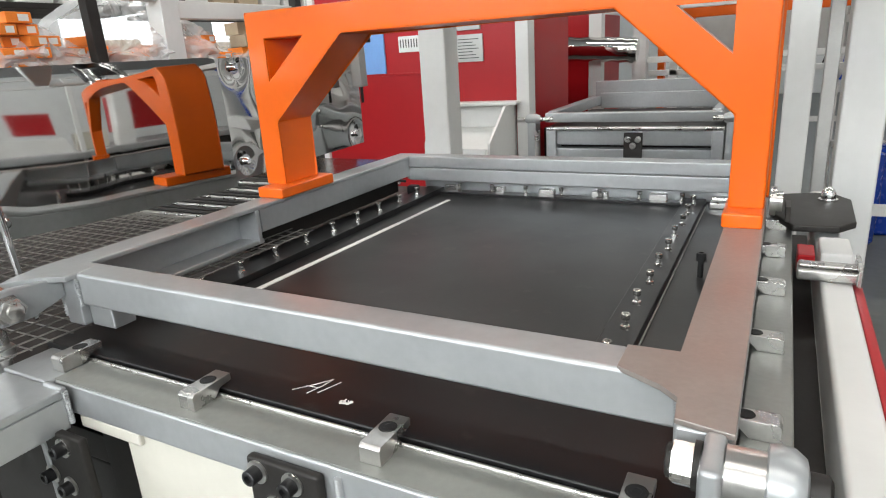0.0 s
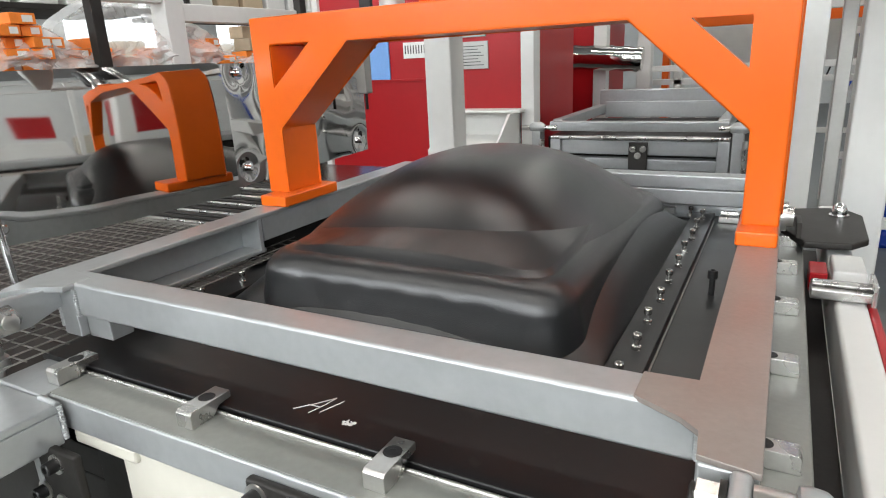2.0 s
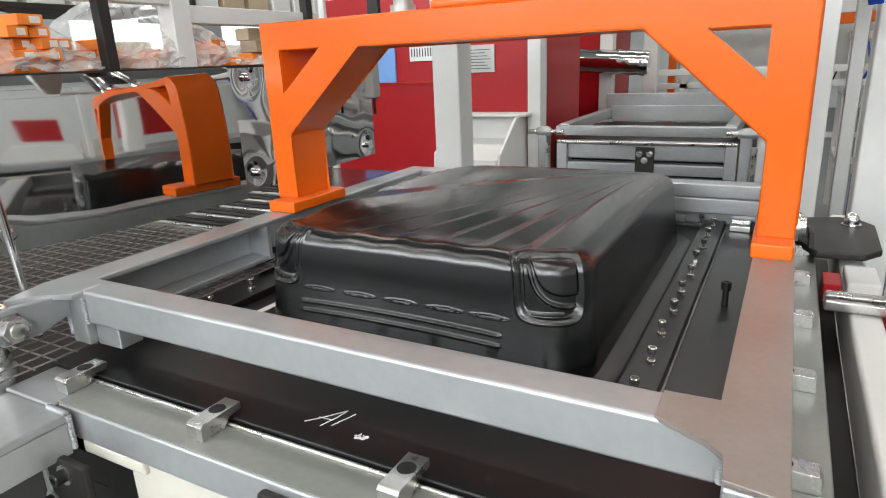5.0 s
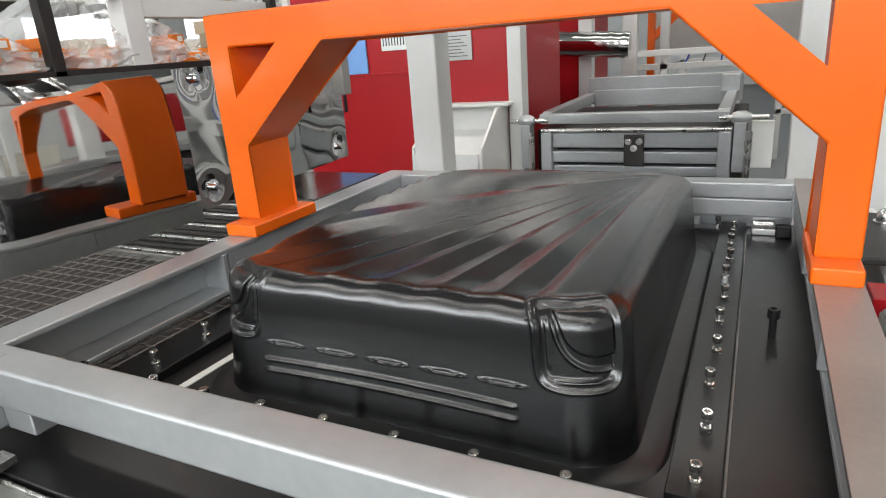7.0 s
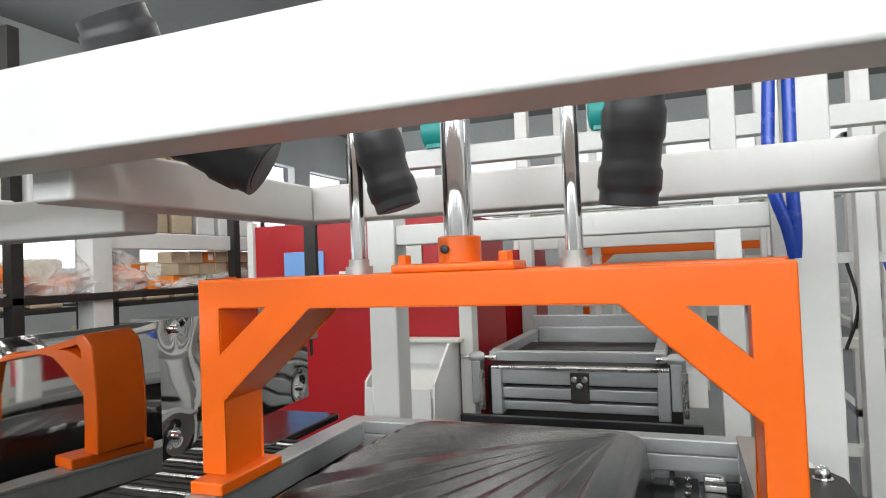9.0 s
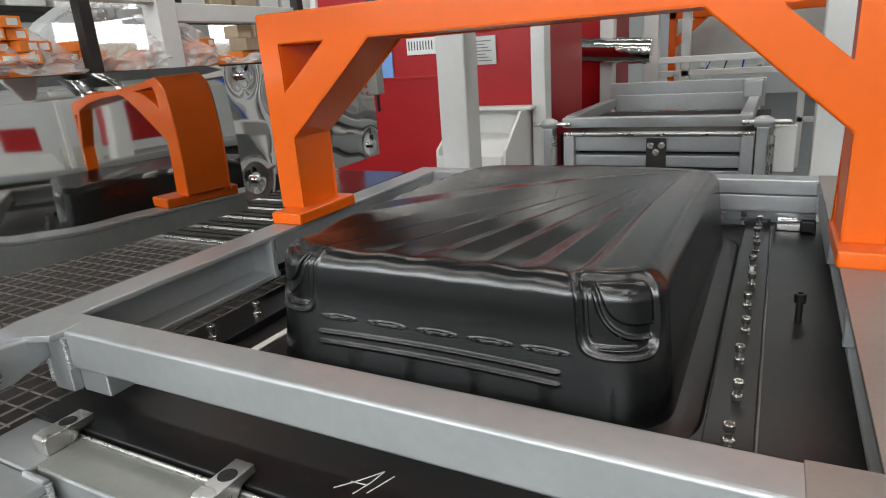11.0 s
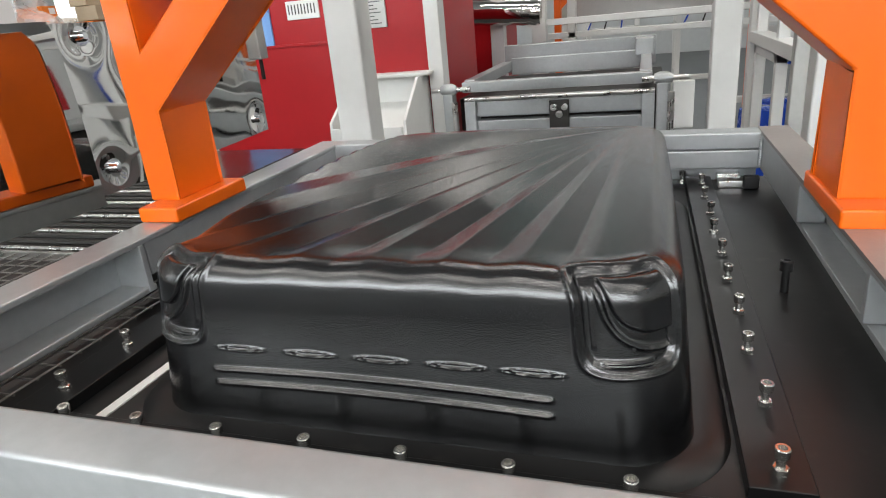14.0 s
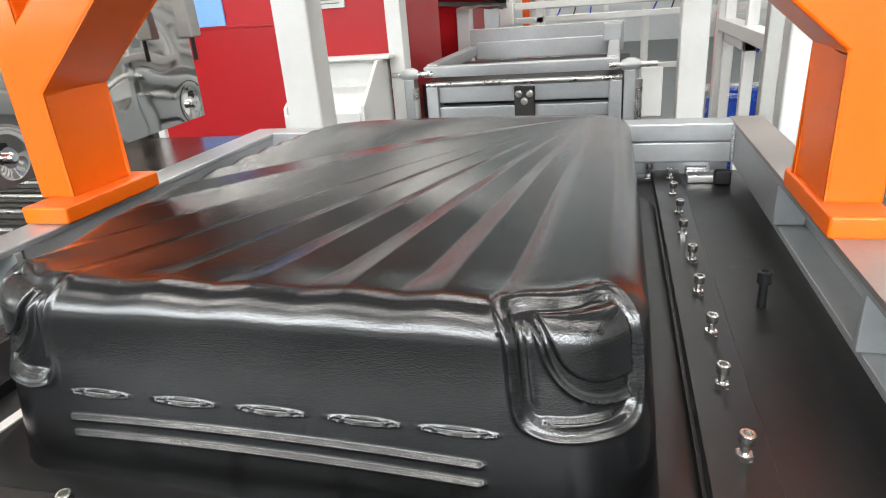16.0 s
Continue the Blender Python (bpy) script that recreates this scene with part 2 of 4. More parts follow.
def bez(pts, n=24):
    """A smooth way through points (Catmull-Rom)."""
    pts = [Vector(p) for p in pts]
    out = []
    for i in range(len(pts) - 1):
        p0, p1, p2, p3 = pts[max(i - 1, 0)], pts[i], pts[i + 1], pts[min(i + 2, len(pts) - 1)]
        for k in range(n):
            t = k / n
            out.append(0.5 * ((2 * p1) + (p2 - p0) * t + (2 * p0 - 5 * p1 + 4 * p2 - p3) * t * t + (3 * p1 - p0 - 3 * p2 + p3) * t ** 3))
    out.append(pts[-1])
    return out


def hex_bolt(parent, x, y, z, r, up=(0, 0, 1), material=None, name="bolt"):
    lathe(name, parent, material or BLACK_BOLT, (x, y, z), up, [(0, r * 1.5), (0.002, r * 1.5), (0.002, r), (0.010, r), (0.011, r * 0.85), (0.011, r * 0.5), (0.006, r * 0.45)], 16)


# ---- hall ----
HX0, HX1, HY0, HY1, HZ = -9.0, 7.0, -6.0, 16.0, 5.2
tagged(box("floor", None, FLOOR, HX0, HX1, HY0, HY1, -0.2, 0, 0), "grey painted concrete factory floor", "floor", kind="structure")
tagged(box("ceiling", None, ROOF, HX0, HX1, HY0, HY1, HZ, HZ + 0.1, 0), "grey sheet metal hall ceiling", "ceiling", kind="structure")
tagged(box("wall_east", None, WALL, HX1, HX1 + 0.2, HY0, HY1, 0, HZ, 0), "light grey hall wall", "wall", kind="structure")


def wall_with_windows(name, along, fixed, lo, hi, z0, z1, count):
    """A wall with a row of high windows; daylight stands outside them."""
    bm = bmesh.new()
    t0, t1 = fixed
    def slab(u0, u1, za, zb):
        if along == "x":
            add_box(bm, u0, u1, t0, t1, za, zb)
        else:
            add_box(bm, t0, t1, u0, u1, za, zb)
    slab(lo, hi, 0, z0)
    slab(lo, hi, z1, HZ)
    w = (hi - lo) / count
    for k in range(count):
        slab(lo + k * w, lo + k * w + 0.25 * w, z0, z1)
    wall = tagged(part(name, bm, WALL), "light grey hall wall with a row of windows", "wall", kind="structure")
    for k in range(count):
        u0, u1 = lo + k * w + 0.25 * w, lo + (k + 1) * w
        bm = bmesh.new()
        far = t0 - 0.15 if name in ("wall_west", "wall_south") else t1 + 0.15
        if along == "x":
            add_box(bm, u0, u1, far, far + 0.01, z0, z1)
        else:
            add_box(bm, far, far + 0.01, u0, u1, z0, z1)
        tagged(part("backdrop", bm, {"wall_south": PANE_BRIGHT, "wall_north": PANE_FAR}.get(name, PANE_SKY)), "bright overcast daylight outside the hall windows", "sky", kind="structure")
    return wall


wall_with_windows("wall_south", "x", (HY0 - 0.2, HY0), HX0, HX1, 2.4, 4.9, 5)
wall_with_windows("wall_north", "x", (HY1, HY1 + 0.2), HX0, HX1, 2.6, 4.2, 6)
wall_with_windows("wall_west", "y", (HX0 - 0.2, HX0), HY0, HY1, 1.6, 4.0, 8)

# ---- forming machine: lower bed ----
bed = thing("machine_bed", (-0.4, 0.85, 0), "painted steel bed of a vacuum forming machine", "machine")
box("pan", bed, RUST, -1.30, 0.02, 0.40, 1.60, 0.86, 0.90, 0.002, "brown greasy pan")
box("front_beam", bed, SILVER, -0.70, 0.02, 0.366, 0.412, 0.955, 0.9925, 0.003, "silver painted beam")
box("cream_lip", bed, CREAM, -0.672, -0.57, 0.368, 0.380, 0.938, 0.954, 0.003)
# Dark strip standing in for shade in the open gap beside the cream sheet.
box("gap_shade", bed, DARK, -0.68, -0.60, 0.392, 0.398, 0.30, 0.94, 0.001)
box("cream_front", bed, CREAM, -0.605, 0.00, 0.374, 0.388, 0.30, 0.953, 0.006, "cream painted front sheet")
box("skirt", bed, DARK, -1.20, 0.05, 0.40, 1.50, 0.10, 0.86, 0.004)
box("front_plate", bed, PLATE_GREEN, -0.70, 0.02, 0.368, 0.411, 0.9925, 0.994, 0.0004, "worn zinc coloured plate")
box("edge_rod", bed, STEEL, -0.74, -0.02, 0.411, 0.4155, 0.990, 0.9975, 0.002, "bright steel edge strip")
box("side_bar", bed, PLATE_GREEN, -0.012, 0.032, 0.40, 1.32, 0.945, 0.975, 0.003, "silver side bar")
box("white_rail", bed, WHITE, 0.066, 0.106, 0.10, 1.60, 0.90, 0.975, 0.006, "white painted rail")
box("red_edge", bed, RED, 0.106, 0.118, 0.10, 1.10, 0.86, 0.970, 0.003, "red painted edge strip")
box("gutter", bed, DARK, 0.030, 0.067, 0.20, 1.50, 0.80, 0.90, 0.002)

# ---- plastic sheet and its moving skin ----
SX0, SX1, SY0, SY1, SZ = -0.70, -0.152, 0.578, 1.292, 1.000
sheet = thing("plastic_sheet", (-0.42, 0.93, SZ), "black plastic sheet clamped for forming, blown up by air", "plastic sheet")
box("web", sheet, SHEET, -0.80, -0.012, 0.418, 1.36, 0.990, 1.000, 0.002)


def bubble(name, high, power):
    cx, cy, hx, hy = (SX0 + SX1) / 2, (SY0 + SY1) / 2, (SX1 - SX0) / 2, (SY1 - SY0) / 2
    def f(a, b):
        u, v = 2 * a - 1, 2 * b - 1
        z = high * (max(1 - abs(u) ** 2.3, 0) * max(1 - abs(v) ** 2.3, 0)) ** power
        return Vector((cx + hx * u, cy + hy * v, SZ - 0.003 + z))
    return part(name, grid_mesh(bmesh.new(), 60, 70, f), SKIN, sheet, "taut swelling plastic skin", smooth=True, sharp=180)


BUBBLES = [0.018 * (k + 1) for k in range(11)]
skins = [bubble("swelling_skin", high, max(0.86 - 0.008 * k, 2.1 - 0.30 * k)) for k, high in enumerate(BUBBLES)]

# ---- the case ----
CX0, CX1, CY0, CY1 = -0.630, -0.184, 0.598, 1.222
CB, CT = 0.992, 1.140


def outline(inset, radius, ns):
    """Points round a rounded rectangle, evenly by arc, from the front left end of the front side; with the outward direction."""
    x0, x1, y0, y1 = CX0 + inset, CX1 - inset, CY0 + inset, CY1 - inset
    r = radius
    segs = [("l", (x0 + r, y0), (x1 - r, y0)), ("a", (x1 - r, y0 + r), -90), ("l", (x1, y0 + r), (x1, y1 - r)), ("a", (x1 - r, y1 - r), 0),
            ("l", (x1 - r, y1), (x0 + r, y1)), ("a", (x0 + r, y1 - r), 90), ("l", (x0, y1 - r), (x0, y0 + r)), ("a", (x0 + r, y0 + r), 180)]
    base = [CX1 - CX0 - 0.14, 0.11, CY1 - CY0 - 0.14, 0.11] * 2
    total = sum(base)
    out = []
    for s, b in zip(segs, base):
        n = round(ns * b / total)
        for k in range(n):
            t = k / n
            if s[0] == "l":
                p = Vector((*s[1], 0)).lerp(Vector((*s[2], 0)), t)
                d = Vector((s[2][1] - s[1][1], s[1][0] - s[2][0], 0)).normalized()
            else:
                a = radians(s[2] + 90 * t)
                d = Vector((math.cos(a), math.sin(a), 0))
                p = Vector((*s[1], 0)) + r * d
            out.append((p, d))
    return out


FAN = Vector((-0.236, 1.165, 0))


def rib(x, y):
    """Height of the fan of slanting facets on the lid."""
    dx, dy = FAN.x - x, FAN.y - y
    a = math.degrees(math.atan2(dx, dy + 0.0001))
    d = math.hypot(dx, dy)
    w = ((a - 3.9) / 5.6) % 1.0
    wave = w / 0.56 if w < 0.56 else (1 - w) / 0.44
    if 38.0 < a < 49.0:
        wave = 1.0 if 42.0 < a < 47.0 else max(wave, min((a - 38.0) / 4, (49.0 - a) / 2, 1.0))
    return 0.0052 * (wave - 1) * (1 - 0.65 * smooth_step(0.665, 0.625, y)) * min(d / 0.45, 1.0) * (1 - smooth_step(86, 95, a)) * smooth_step(1.0, 4.0, a)


def crown(x, y):
    u = (x - (CX0 + CX1) / 2) / ((CX1 - CX0) / 2)
    v = (y - 0.86) / 0.37
    return -0.003 * u * u - (0.020 if v > 0 else 0.004) * v * v


def front_relief(p, d, z):
    """Ridges and lens-shaped rims of the front wall, as a push along the outward direction."""
    x = p.x
    h = 0.0
    if d.y < -0.9:
        ends = smooth_step(-0.552, -0.546, x) * (1 - smooth_step(-0.282, -0.276, x))
        arch = 0.0030 * (1 - ((x + 0.419) / 0.142) ** 2)
        for zg in (1.0485, 1.0365):
            h += 0.0032 * ends * math.exp(-((z - zg - arch) / 0.0018) ** 2)
        for at in (-0.522, -0.461, -0.403, -0.346, -0.292):
            u = (x - at) / 0.0245
            if abs(u) < 1:
                edge = abs(z - 1.0685) - 0.0021 * (1 - u * u)
                h += (0.0013 * math.exp(-(edge / 0.00075) ** 2) - (0.0010 if edge < 0 else 0.0) * min(-edge / 0.001, 1)) * (1 - u ** 8)
    return h


def badge(a, z):
    """a: metres along the wall from the middle of the badge; z: height over its middle."""
    rr = (abs(a / 0.043) ** 5 + abs(z / 0.041) ** 5) ** 0.2
    h = 0.0024 * math.exp(-((rr - 1.0) / 0.036) ** 2) + 0.0010 * math.exp(-((rr - 0.90) / 0.026) ** 2)
    h -= 0.0045 * (1 - smooth_step(0.84, 0.95, rr))
    if rr < 0.92:
        inner = 1 - smooth_step(0.80, 0.88, rr)
        across, down = max(0.036 - a, 0.0), max(0.030 - z, 0.0)
        plate = ((across / 0.0588) ** 3.2 + (down / 0.043) ** 3.2) ** (1 / 3.2)
        rim = ((across / 0.0635) ** 3.0 + (down / 0.0545) ** 3.0) ** (1 / 3.0)
        h += 0.0042 * (1 - smooth_step(0.955, 1.0, plate)) * (1 - smooth_step(0.0285, 0.0305, z)) * inner
        h += 0.0034 * math.exp(-((rim - 1.0) / 0.028) ** 2) * inner * smooth_step(0.030, 0.012, z)
        h += 0.0026 * math.exp(-((z + 0.0325) / 0.0012) ** 2) * (1 - smooth_step(0.020, 0.026, abs(a + 0.006)))
        h += 0.0016 * math.exp(-((a + 0.0325) / 0.0012) ** 2) * smooth_step(-0.026, -0.020, z) * smooth_step(0.026, 0.020, z)
    return h


def imprint(p, d, arc, z, depth):
    """How far the mould shows through the skin: a swollen corner and dents under the front edge."""
    h = 0.0
    for bx, s in ((CX1, 1), (CX0, -1)):
        along = s * (p.x - bx) + 0.035 + max(0.0, p.y - CY0 - 0.008) * 0.85
        if p.y < CY0 + 0.10 and abs(along) < 0.075:
            rr = (abs(along / 0.048) ** 4 + abs((arc - 1.108) / 0.046) ** 4) ** 0.25
            h += 0.0075 * depth * (1 - smooth_step(0.45, 1.3, rr))
    if d.y < -0.7 and -0.60 < p.x < -0.262:
        w = (((p.x + 0.600) / 0.0565) % 1.0) * 2 - 1
        under = smooth_step(1.072, 1.104, z) * (1 - smooth_step(1.108, 1.124, z))
        h -= 0.0042 * depth * under * max(0.0, 1 - abs(w) * (0.9 + 26 * max(0.0, 1.106 - z)))
    return h


def shell(name, parent, material, label, detail, flare=0.0, swell=0.0, soft=0.022, ns=1700, depth=0.0):
    bm = bmesh.new()
    rings = []
    fillet, tops = (16, 70) if detail else (14, 60)
    c = Vector(((CX0 + CX1) / 2, (CY0 + CY1) / 2, 0))
    hub = FAN if detail else c
    marks = ((CB, 1.028, 14), (1.028, 1.076, 64), (1.076, CT - soft, 36)) if detail else ((CB, CT - soft, 60),)
    heights = [lo + (hi - lo) * k / n for lo, hi, n in marks for k in range(n)] + [CT - soft]
    out = -0.004 if swell else 0.0

    def lid(q, z):
        zz = z + crown(q.x, q.y)
        if detail:
            zz += rib(q.x, q.y)
        if swell:
            u, v = (q.x - c.x) / 0.200, (q.y - c.y) / 0.295
            zz += swell * max(1 - u * u, 0) ** 0.9 * max(1 - v * v, 0) ** 0.9 + 0.7 * depth * rib(q.x, q.y) * smooth_step(0.70, 0.64, q.y)
        return zz

    def ring(inset, radius, z, fade=1.0, arc=None, up=0.0):
        row = []
        arc = z if arc is None else arc
        for p, d in outline(inset, radius, ns):
            q, lift = p, 0.0
            if detail:
                h = front_relief(p, d, z) * fade
                for bx, s in ((CX1, 1), (CX0, -1)):
                    if p.y < CY0 + 0.09 and abs(p.x - bx) < 0.13 and abs(arc - 1.111) < 0.056:
                        along = s * (p.x - bx) + 0.035 + max(0.0, p.y - CY0 - 0.008) * 0.85
                        if abs(along) < 0.070:
                            h += badge(along, arc - 1.111)
                q = p + d * (h * math.cos(up))
                lift = h * math.sin(up)
            elif depth:
                h = imprint(p, d, arc, z, depth)
                q = p + d * (h * math.cos(up))
                lift = h * math.sin(up)
            t = smooth_step(CB, CT, z)
            zz = z + crown(q.x, q.y) * t + lift
            if detail:
                zz += rib(q.x, q.y) * smooth_step(CT - soft, CT, z)
            elif swell:
                zz += 0.7 * depth * rib(q.x, q.y) * smooth_step(CT - soft, CT, z) * smooth_step(0.70, 0.64, q.y)
            row.append(bm.verts.new((q.x, q.y, zz)))
        rings.append(row)

    for zk in heights:
        t = (zk - CB) / (CT - soft - CB)
        inset = out + 0.011 * t - 0.006 * (1 - smooth_step(0.0, 0.10, t)) - flare * (1 - t) ** 2
        ring(inset, 0.052 + (flare * 1.2) * (1 - t) ** 2, zk)
    for k in range(1, fillet + 1):
        a = radians(90 * k / fillet)
        ring(out + 0.011 + soft * (1 - math.cos(a)), 0.052 - soft * 0.6 * (1 - math.cos(a)), CT - soft + soft * math.sin(a), 1 - k / fillet * 0.6, CT - soft + soft * a, a)
    last = outline(out + 0.011 + soft, 0.052 - soft * 0.6, ns)
    for k in range(1, tops):
        t = 1 - k / tops
        row = []
        for p, d in last:
            q = hub + (p - hub) * t
            row.append(bm.verts.new((q.x, q.y, lid(q, CT))))
        rings.append(row)
    n = len(rings[0])
    for a, b in zip(rings, rings[1:]):
        for k in range(n):
            bm.faces.new((a[k], a[(k + 1) % n], b[(k + 1) % n], b[k]))
    mid = bm.verts.new((hub.x, hub.y, lid(hub, CT)))
    for k in range(n):
        bm.faces.new((rings[-1][k], rings[-1][(k + 1) % n], mid))
    return part(name, bm, material, parent, label, smooth=True, sharp=80)


case = thing("suitcase_shell", (-0.40, 0.91, CB), "black grained plastic suitcase half shell with fanned ribs", "suitcase")
shell("shell", case, CASE, "", True)
for rx, ry, rz in ((-0.268, 0.5945, 1.128), (-0.220, 0.6010, 1.129), (-0.227, 0.6000, 1.088)):
    lathe("rivet", case, CASE, (rx, ry + 0.010, rz), (0.2, -1, 0.1), [(0, 0.0016), (0.0012, 0.0014)], 8)


def flange():
    bm = bmesh.new()
    rows = [[bm.verts.new((p.x, p.y, z)) for p, d in outline(i, r, 240)] for i, r, z in ((0.004, 0.05, 0.9995), (0.004, 0.05, 1.0035), (-0.020, 0.072, 1.0030), (-0.024, 0.075, 0.9995))]
    n = len(rows[0])
    for a, b in zip(rows, rows[1:]):
        for k in range(n):
            bm.faces.new((a[k], a[(k + 1) % n], b[(k + 1) % n], b[k]))
    return bm


part("flange", flange(), SHEET, case, "smooth black plastic flange", smooth=True)
drape_loose = shell("draped_skin", sheet, SKIN, "plastic skin stretched over the rising mould", False, flare=0.050, swell=0.054, soft=0.034, ns=700, depth=0.38)
drape = shell("draped_skin", sheet, SKIN, "plastic skin drawn over the mould", False, flare=0.042, swell=0.047, soft=0.026, ns=900, depth=1.0)

# ---- clamp frame ----
FT, FB = 1.088, 1.050
clamp = thing("clamping_unit", (-0.41, 0.88, FB), "silver painted square tube clamp frame lying over the sheet", "clamp frame")
box("front_tube", clamp, SILVER, -0.780, -0.050, 0.444, 0.484, 1.046, FT, 0.004)
box("back_tube", clamp, SILVER, -0.780, -0.050, 1.288, 1.328, 1.061, FT, 0.003)
box("back_tube", clamp, SILVER, -0.780, -0.050, 1.290, 1.328, 1.030, 1.0605, 0.003)
box("left_tube", clamp, SILVER, -0.822, -0.774, 0.470, 1.328, 1.080, FT, 0.002)
box("left_web", clamp, SILVER, -0.822, -0.814, 0.470, 0.790, 1.030, 1.080, 0.001)
box("left_box", clamp, SILVER, -0.820, -0.776, 0.790, 1.288, 1.040, 1.081, 0.002)
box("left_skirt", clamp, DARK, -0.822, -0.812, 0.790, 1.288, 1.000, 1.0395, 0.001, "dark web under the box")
box("left_foot", clamp, SILVER, -0.822, -0.774, 0.484, 0.790, 1.022, 1.030, 0.002)
box("stiffener", clamp, SILVER, -0.816, -0.772, 0.776, 0.784, 1.024, 1.081, 0.001)
prism("right_tube", clamp, SILVER_BARE, [(-0.054, 0.484), (-0.094, 0.484), (-0.094, 0.446), (-0.080, 0.440), (-0.060, 0.430), (-0.047, 0.418), (-0.046, 0.392), (-0.010, 0.386), (-0.010, 1.328), (-0.054, 1.328)], "z", 1.0845, FT + 0.001, 0.0008, "bare ground steel top")
box("right_flange", clamp, SILVER, -0.053, -0.011, 0.484, 1.328, 1.0785, 1.0845, 0.001)
box("right_web", clamp, SILVER, -0.019, -0.011, 0.484, 1.328, 1.030, 1.0785, 0.001)
box("right_box", clamp, SILVER, -0.051, -0.0195, 1.03, 1.2875, 1.030, 1.0785, 0.002)
box("right_foot", clamp, SILVER, -0.046, -0.011, 0.484, 1.328, 1.022, 1.0295, 0.001)
box("stiffener", clamp, SILVER, -0.050, -0.0195, 0.776, 0.784, 1.030, 1.0782, 0.001)
box("right_end", clamp, SILVER, -0.046, -0.011, 0.390, 0.4835, 1.040, 1.0845, 0.003)
prism("lug_plate", clamp, SILVER, [(-0.800, 0.384), (-0.775, 0.420), (-0.744, 0.430), (-0.744, 0.470), (-0.822, 0.480), (-0.822, 0.440), (-0.810, 0.400)], "z", 1.081, 1.0885, 0.002)
box("lug_web", clamp, SILVER, -0.776, -0.744, 0.440, 0.452, 1.020, 1.082, 0.002)
box("lug_tube", clamp, SILVER, -0.744, -0.700, 0.450, 0.480, 1.018, 1.048, 0.002)
prism("lug_cheek", clamp, SILVER, [(0.440, 1.082), (0.380, 1.088), (0.352, 1.085), (0.346, 1.060), (0.362, 1.046), (0.400, 1.046), (0.440, 1.058)], "x", -0.778, -0.768, 0.002)
lathe("lug_nut", clamp, STEEL, (-0.768, 0.372, 1.066), (1, 0, 0), [(0, 0.018), (0.003, 0.018), (0.003, 0.015), (0.014, 0.015), (0.015, 0.012)], 6)
lathe("lug_bolt", clamp, STEEL, (-0.756, 0.372, 1.066), (1, 0, 0), [(0, 0.009), (0.007, 0.009), (0.008, 0.007)], 16)
rod_end = thing("rod_end", (-0.80, 0.36, 0.97), "greasy steel rod end joint beside the clamp frame", "rod end")
lathe("eye", rod_end, STEEL, (-0.812, 0.368, 1.068), (1, 0, 0), [(0, 0.018), (0.004, 0.024), (0.020, 0.024), (0.026, 0.018)], 24)
lathe("shank", rod_end, STEEL, (-0.800, 0.366, 1.048), (0, 0, -1), [(0, 0.013), (0.030, 0.012), (0.034, 0.016), (0.046, 0.016), (0.047, 0.010), (0.09, 0.009)], 20)
# front right hinge
hinge = thing("hinge_roller", (0.0, 0.38, 1.0), "shiny steel roller and pin at the frame's corner", "roller")
box("cheek", hinge, SILVER, -0.027, -0.014, 0.345, 0.389, 1.020, 1.088, 0.004)
lathe("washer", hinge, DARK, (-0.027, 0.372, 1.072), (-1, 0, 0), [(0, 0.0150), (0.004, 0.0150)], 24)
lathe("nut", hinge, ZINC, (-0.031, 0.372, 1.072), (-1, 0, 0), [(0, 0.0125), (0.012, 0.0125), (0.014, 0.010)], 6)
lathe("nut_cap", hinge, DARK, (-0.043, 0.372, 1.072), (-1, 0, 0), [(0, 0.0105), (0.003, 0.0105), (0.004, 0.008)], 20)
lathe("pin", hinge, STEEL, (-0.014, 0.372, 1.072), (1, 0, 0), [(0, 0.0165), (0.021, 0.0165)], 32)
lathe("roller", hinge, SILVER, (0.007, 0.372, 1.072), (1, 0, 0), [(0, 0.0175), (0.001, 0.0215), (0.006, 0.0225), (0.014, 0.0215), (0.020, 0.017), (0.022, 0.009)], 36)
lathe("stub", hinge, DARK, (0.028, 0.372, 1.072), (1, 0, 0), [(0, 0.011), (0.010, 0.011), (0.012, 0.008)], 20)

# ---- clamp bars and their screws ----
bars = []
for nm, x0, x1, y0, y1 in (("right", -0.158, -0.119, 0.585, 1.318), ("left", -0.745, -0.700, 0.560, 1.318), ("front", -0.745, -0.119, 0.548, 0.580), ("back", -0.745, -0.119, 1.294, 1.325)):
    b = thing("clamp_bar", ((x0 + x1) / 2, (y0 + y1) / 2, SZ), "black painted flat clamp bar screwed down on the sheet", "clamp bar", "clamp bars round the sheet")
    top = 1.0115 if nm in ("left", "right") else 1.0045
    box("flat", b, BAR, x0, x1, y0, y1, 0.999, top, 0.001)
    bars.append(b)
gasket = thing("sealing_strip", (-0.112, 0.95, SZ), "loose grey sealing strip along the black clamp bar", "seal")
part("strip", add_tube(bmesh.new(), [(-0.1175, 0.60 + 0.0275 * k, 1.0012) for k in range(26)], 0.0013, 8), GASKET, gasket, smooth=True)
line = thing("white_strip", (-0.655, 0.93, SZ), "straight white strip on the black sheet", "strip")
prism("strip", line, LABEL, [(-0.671, 0.575), (-0.660, 0.575), (-0.643, 1.235), (-0.651, 1.235)], "z", 1.000, 1.0012)


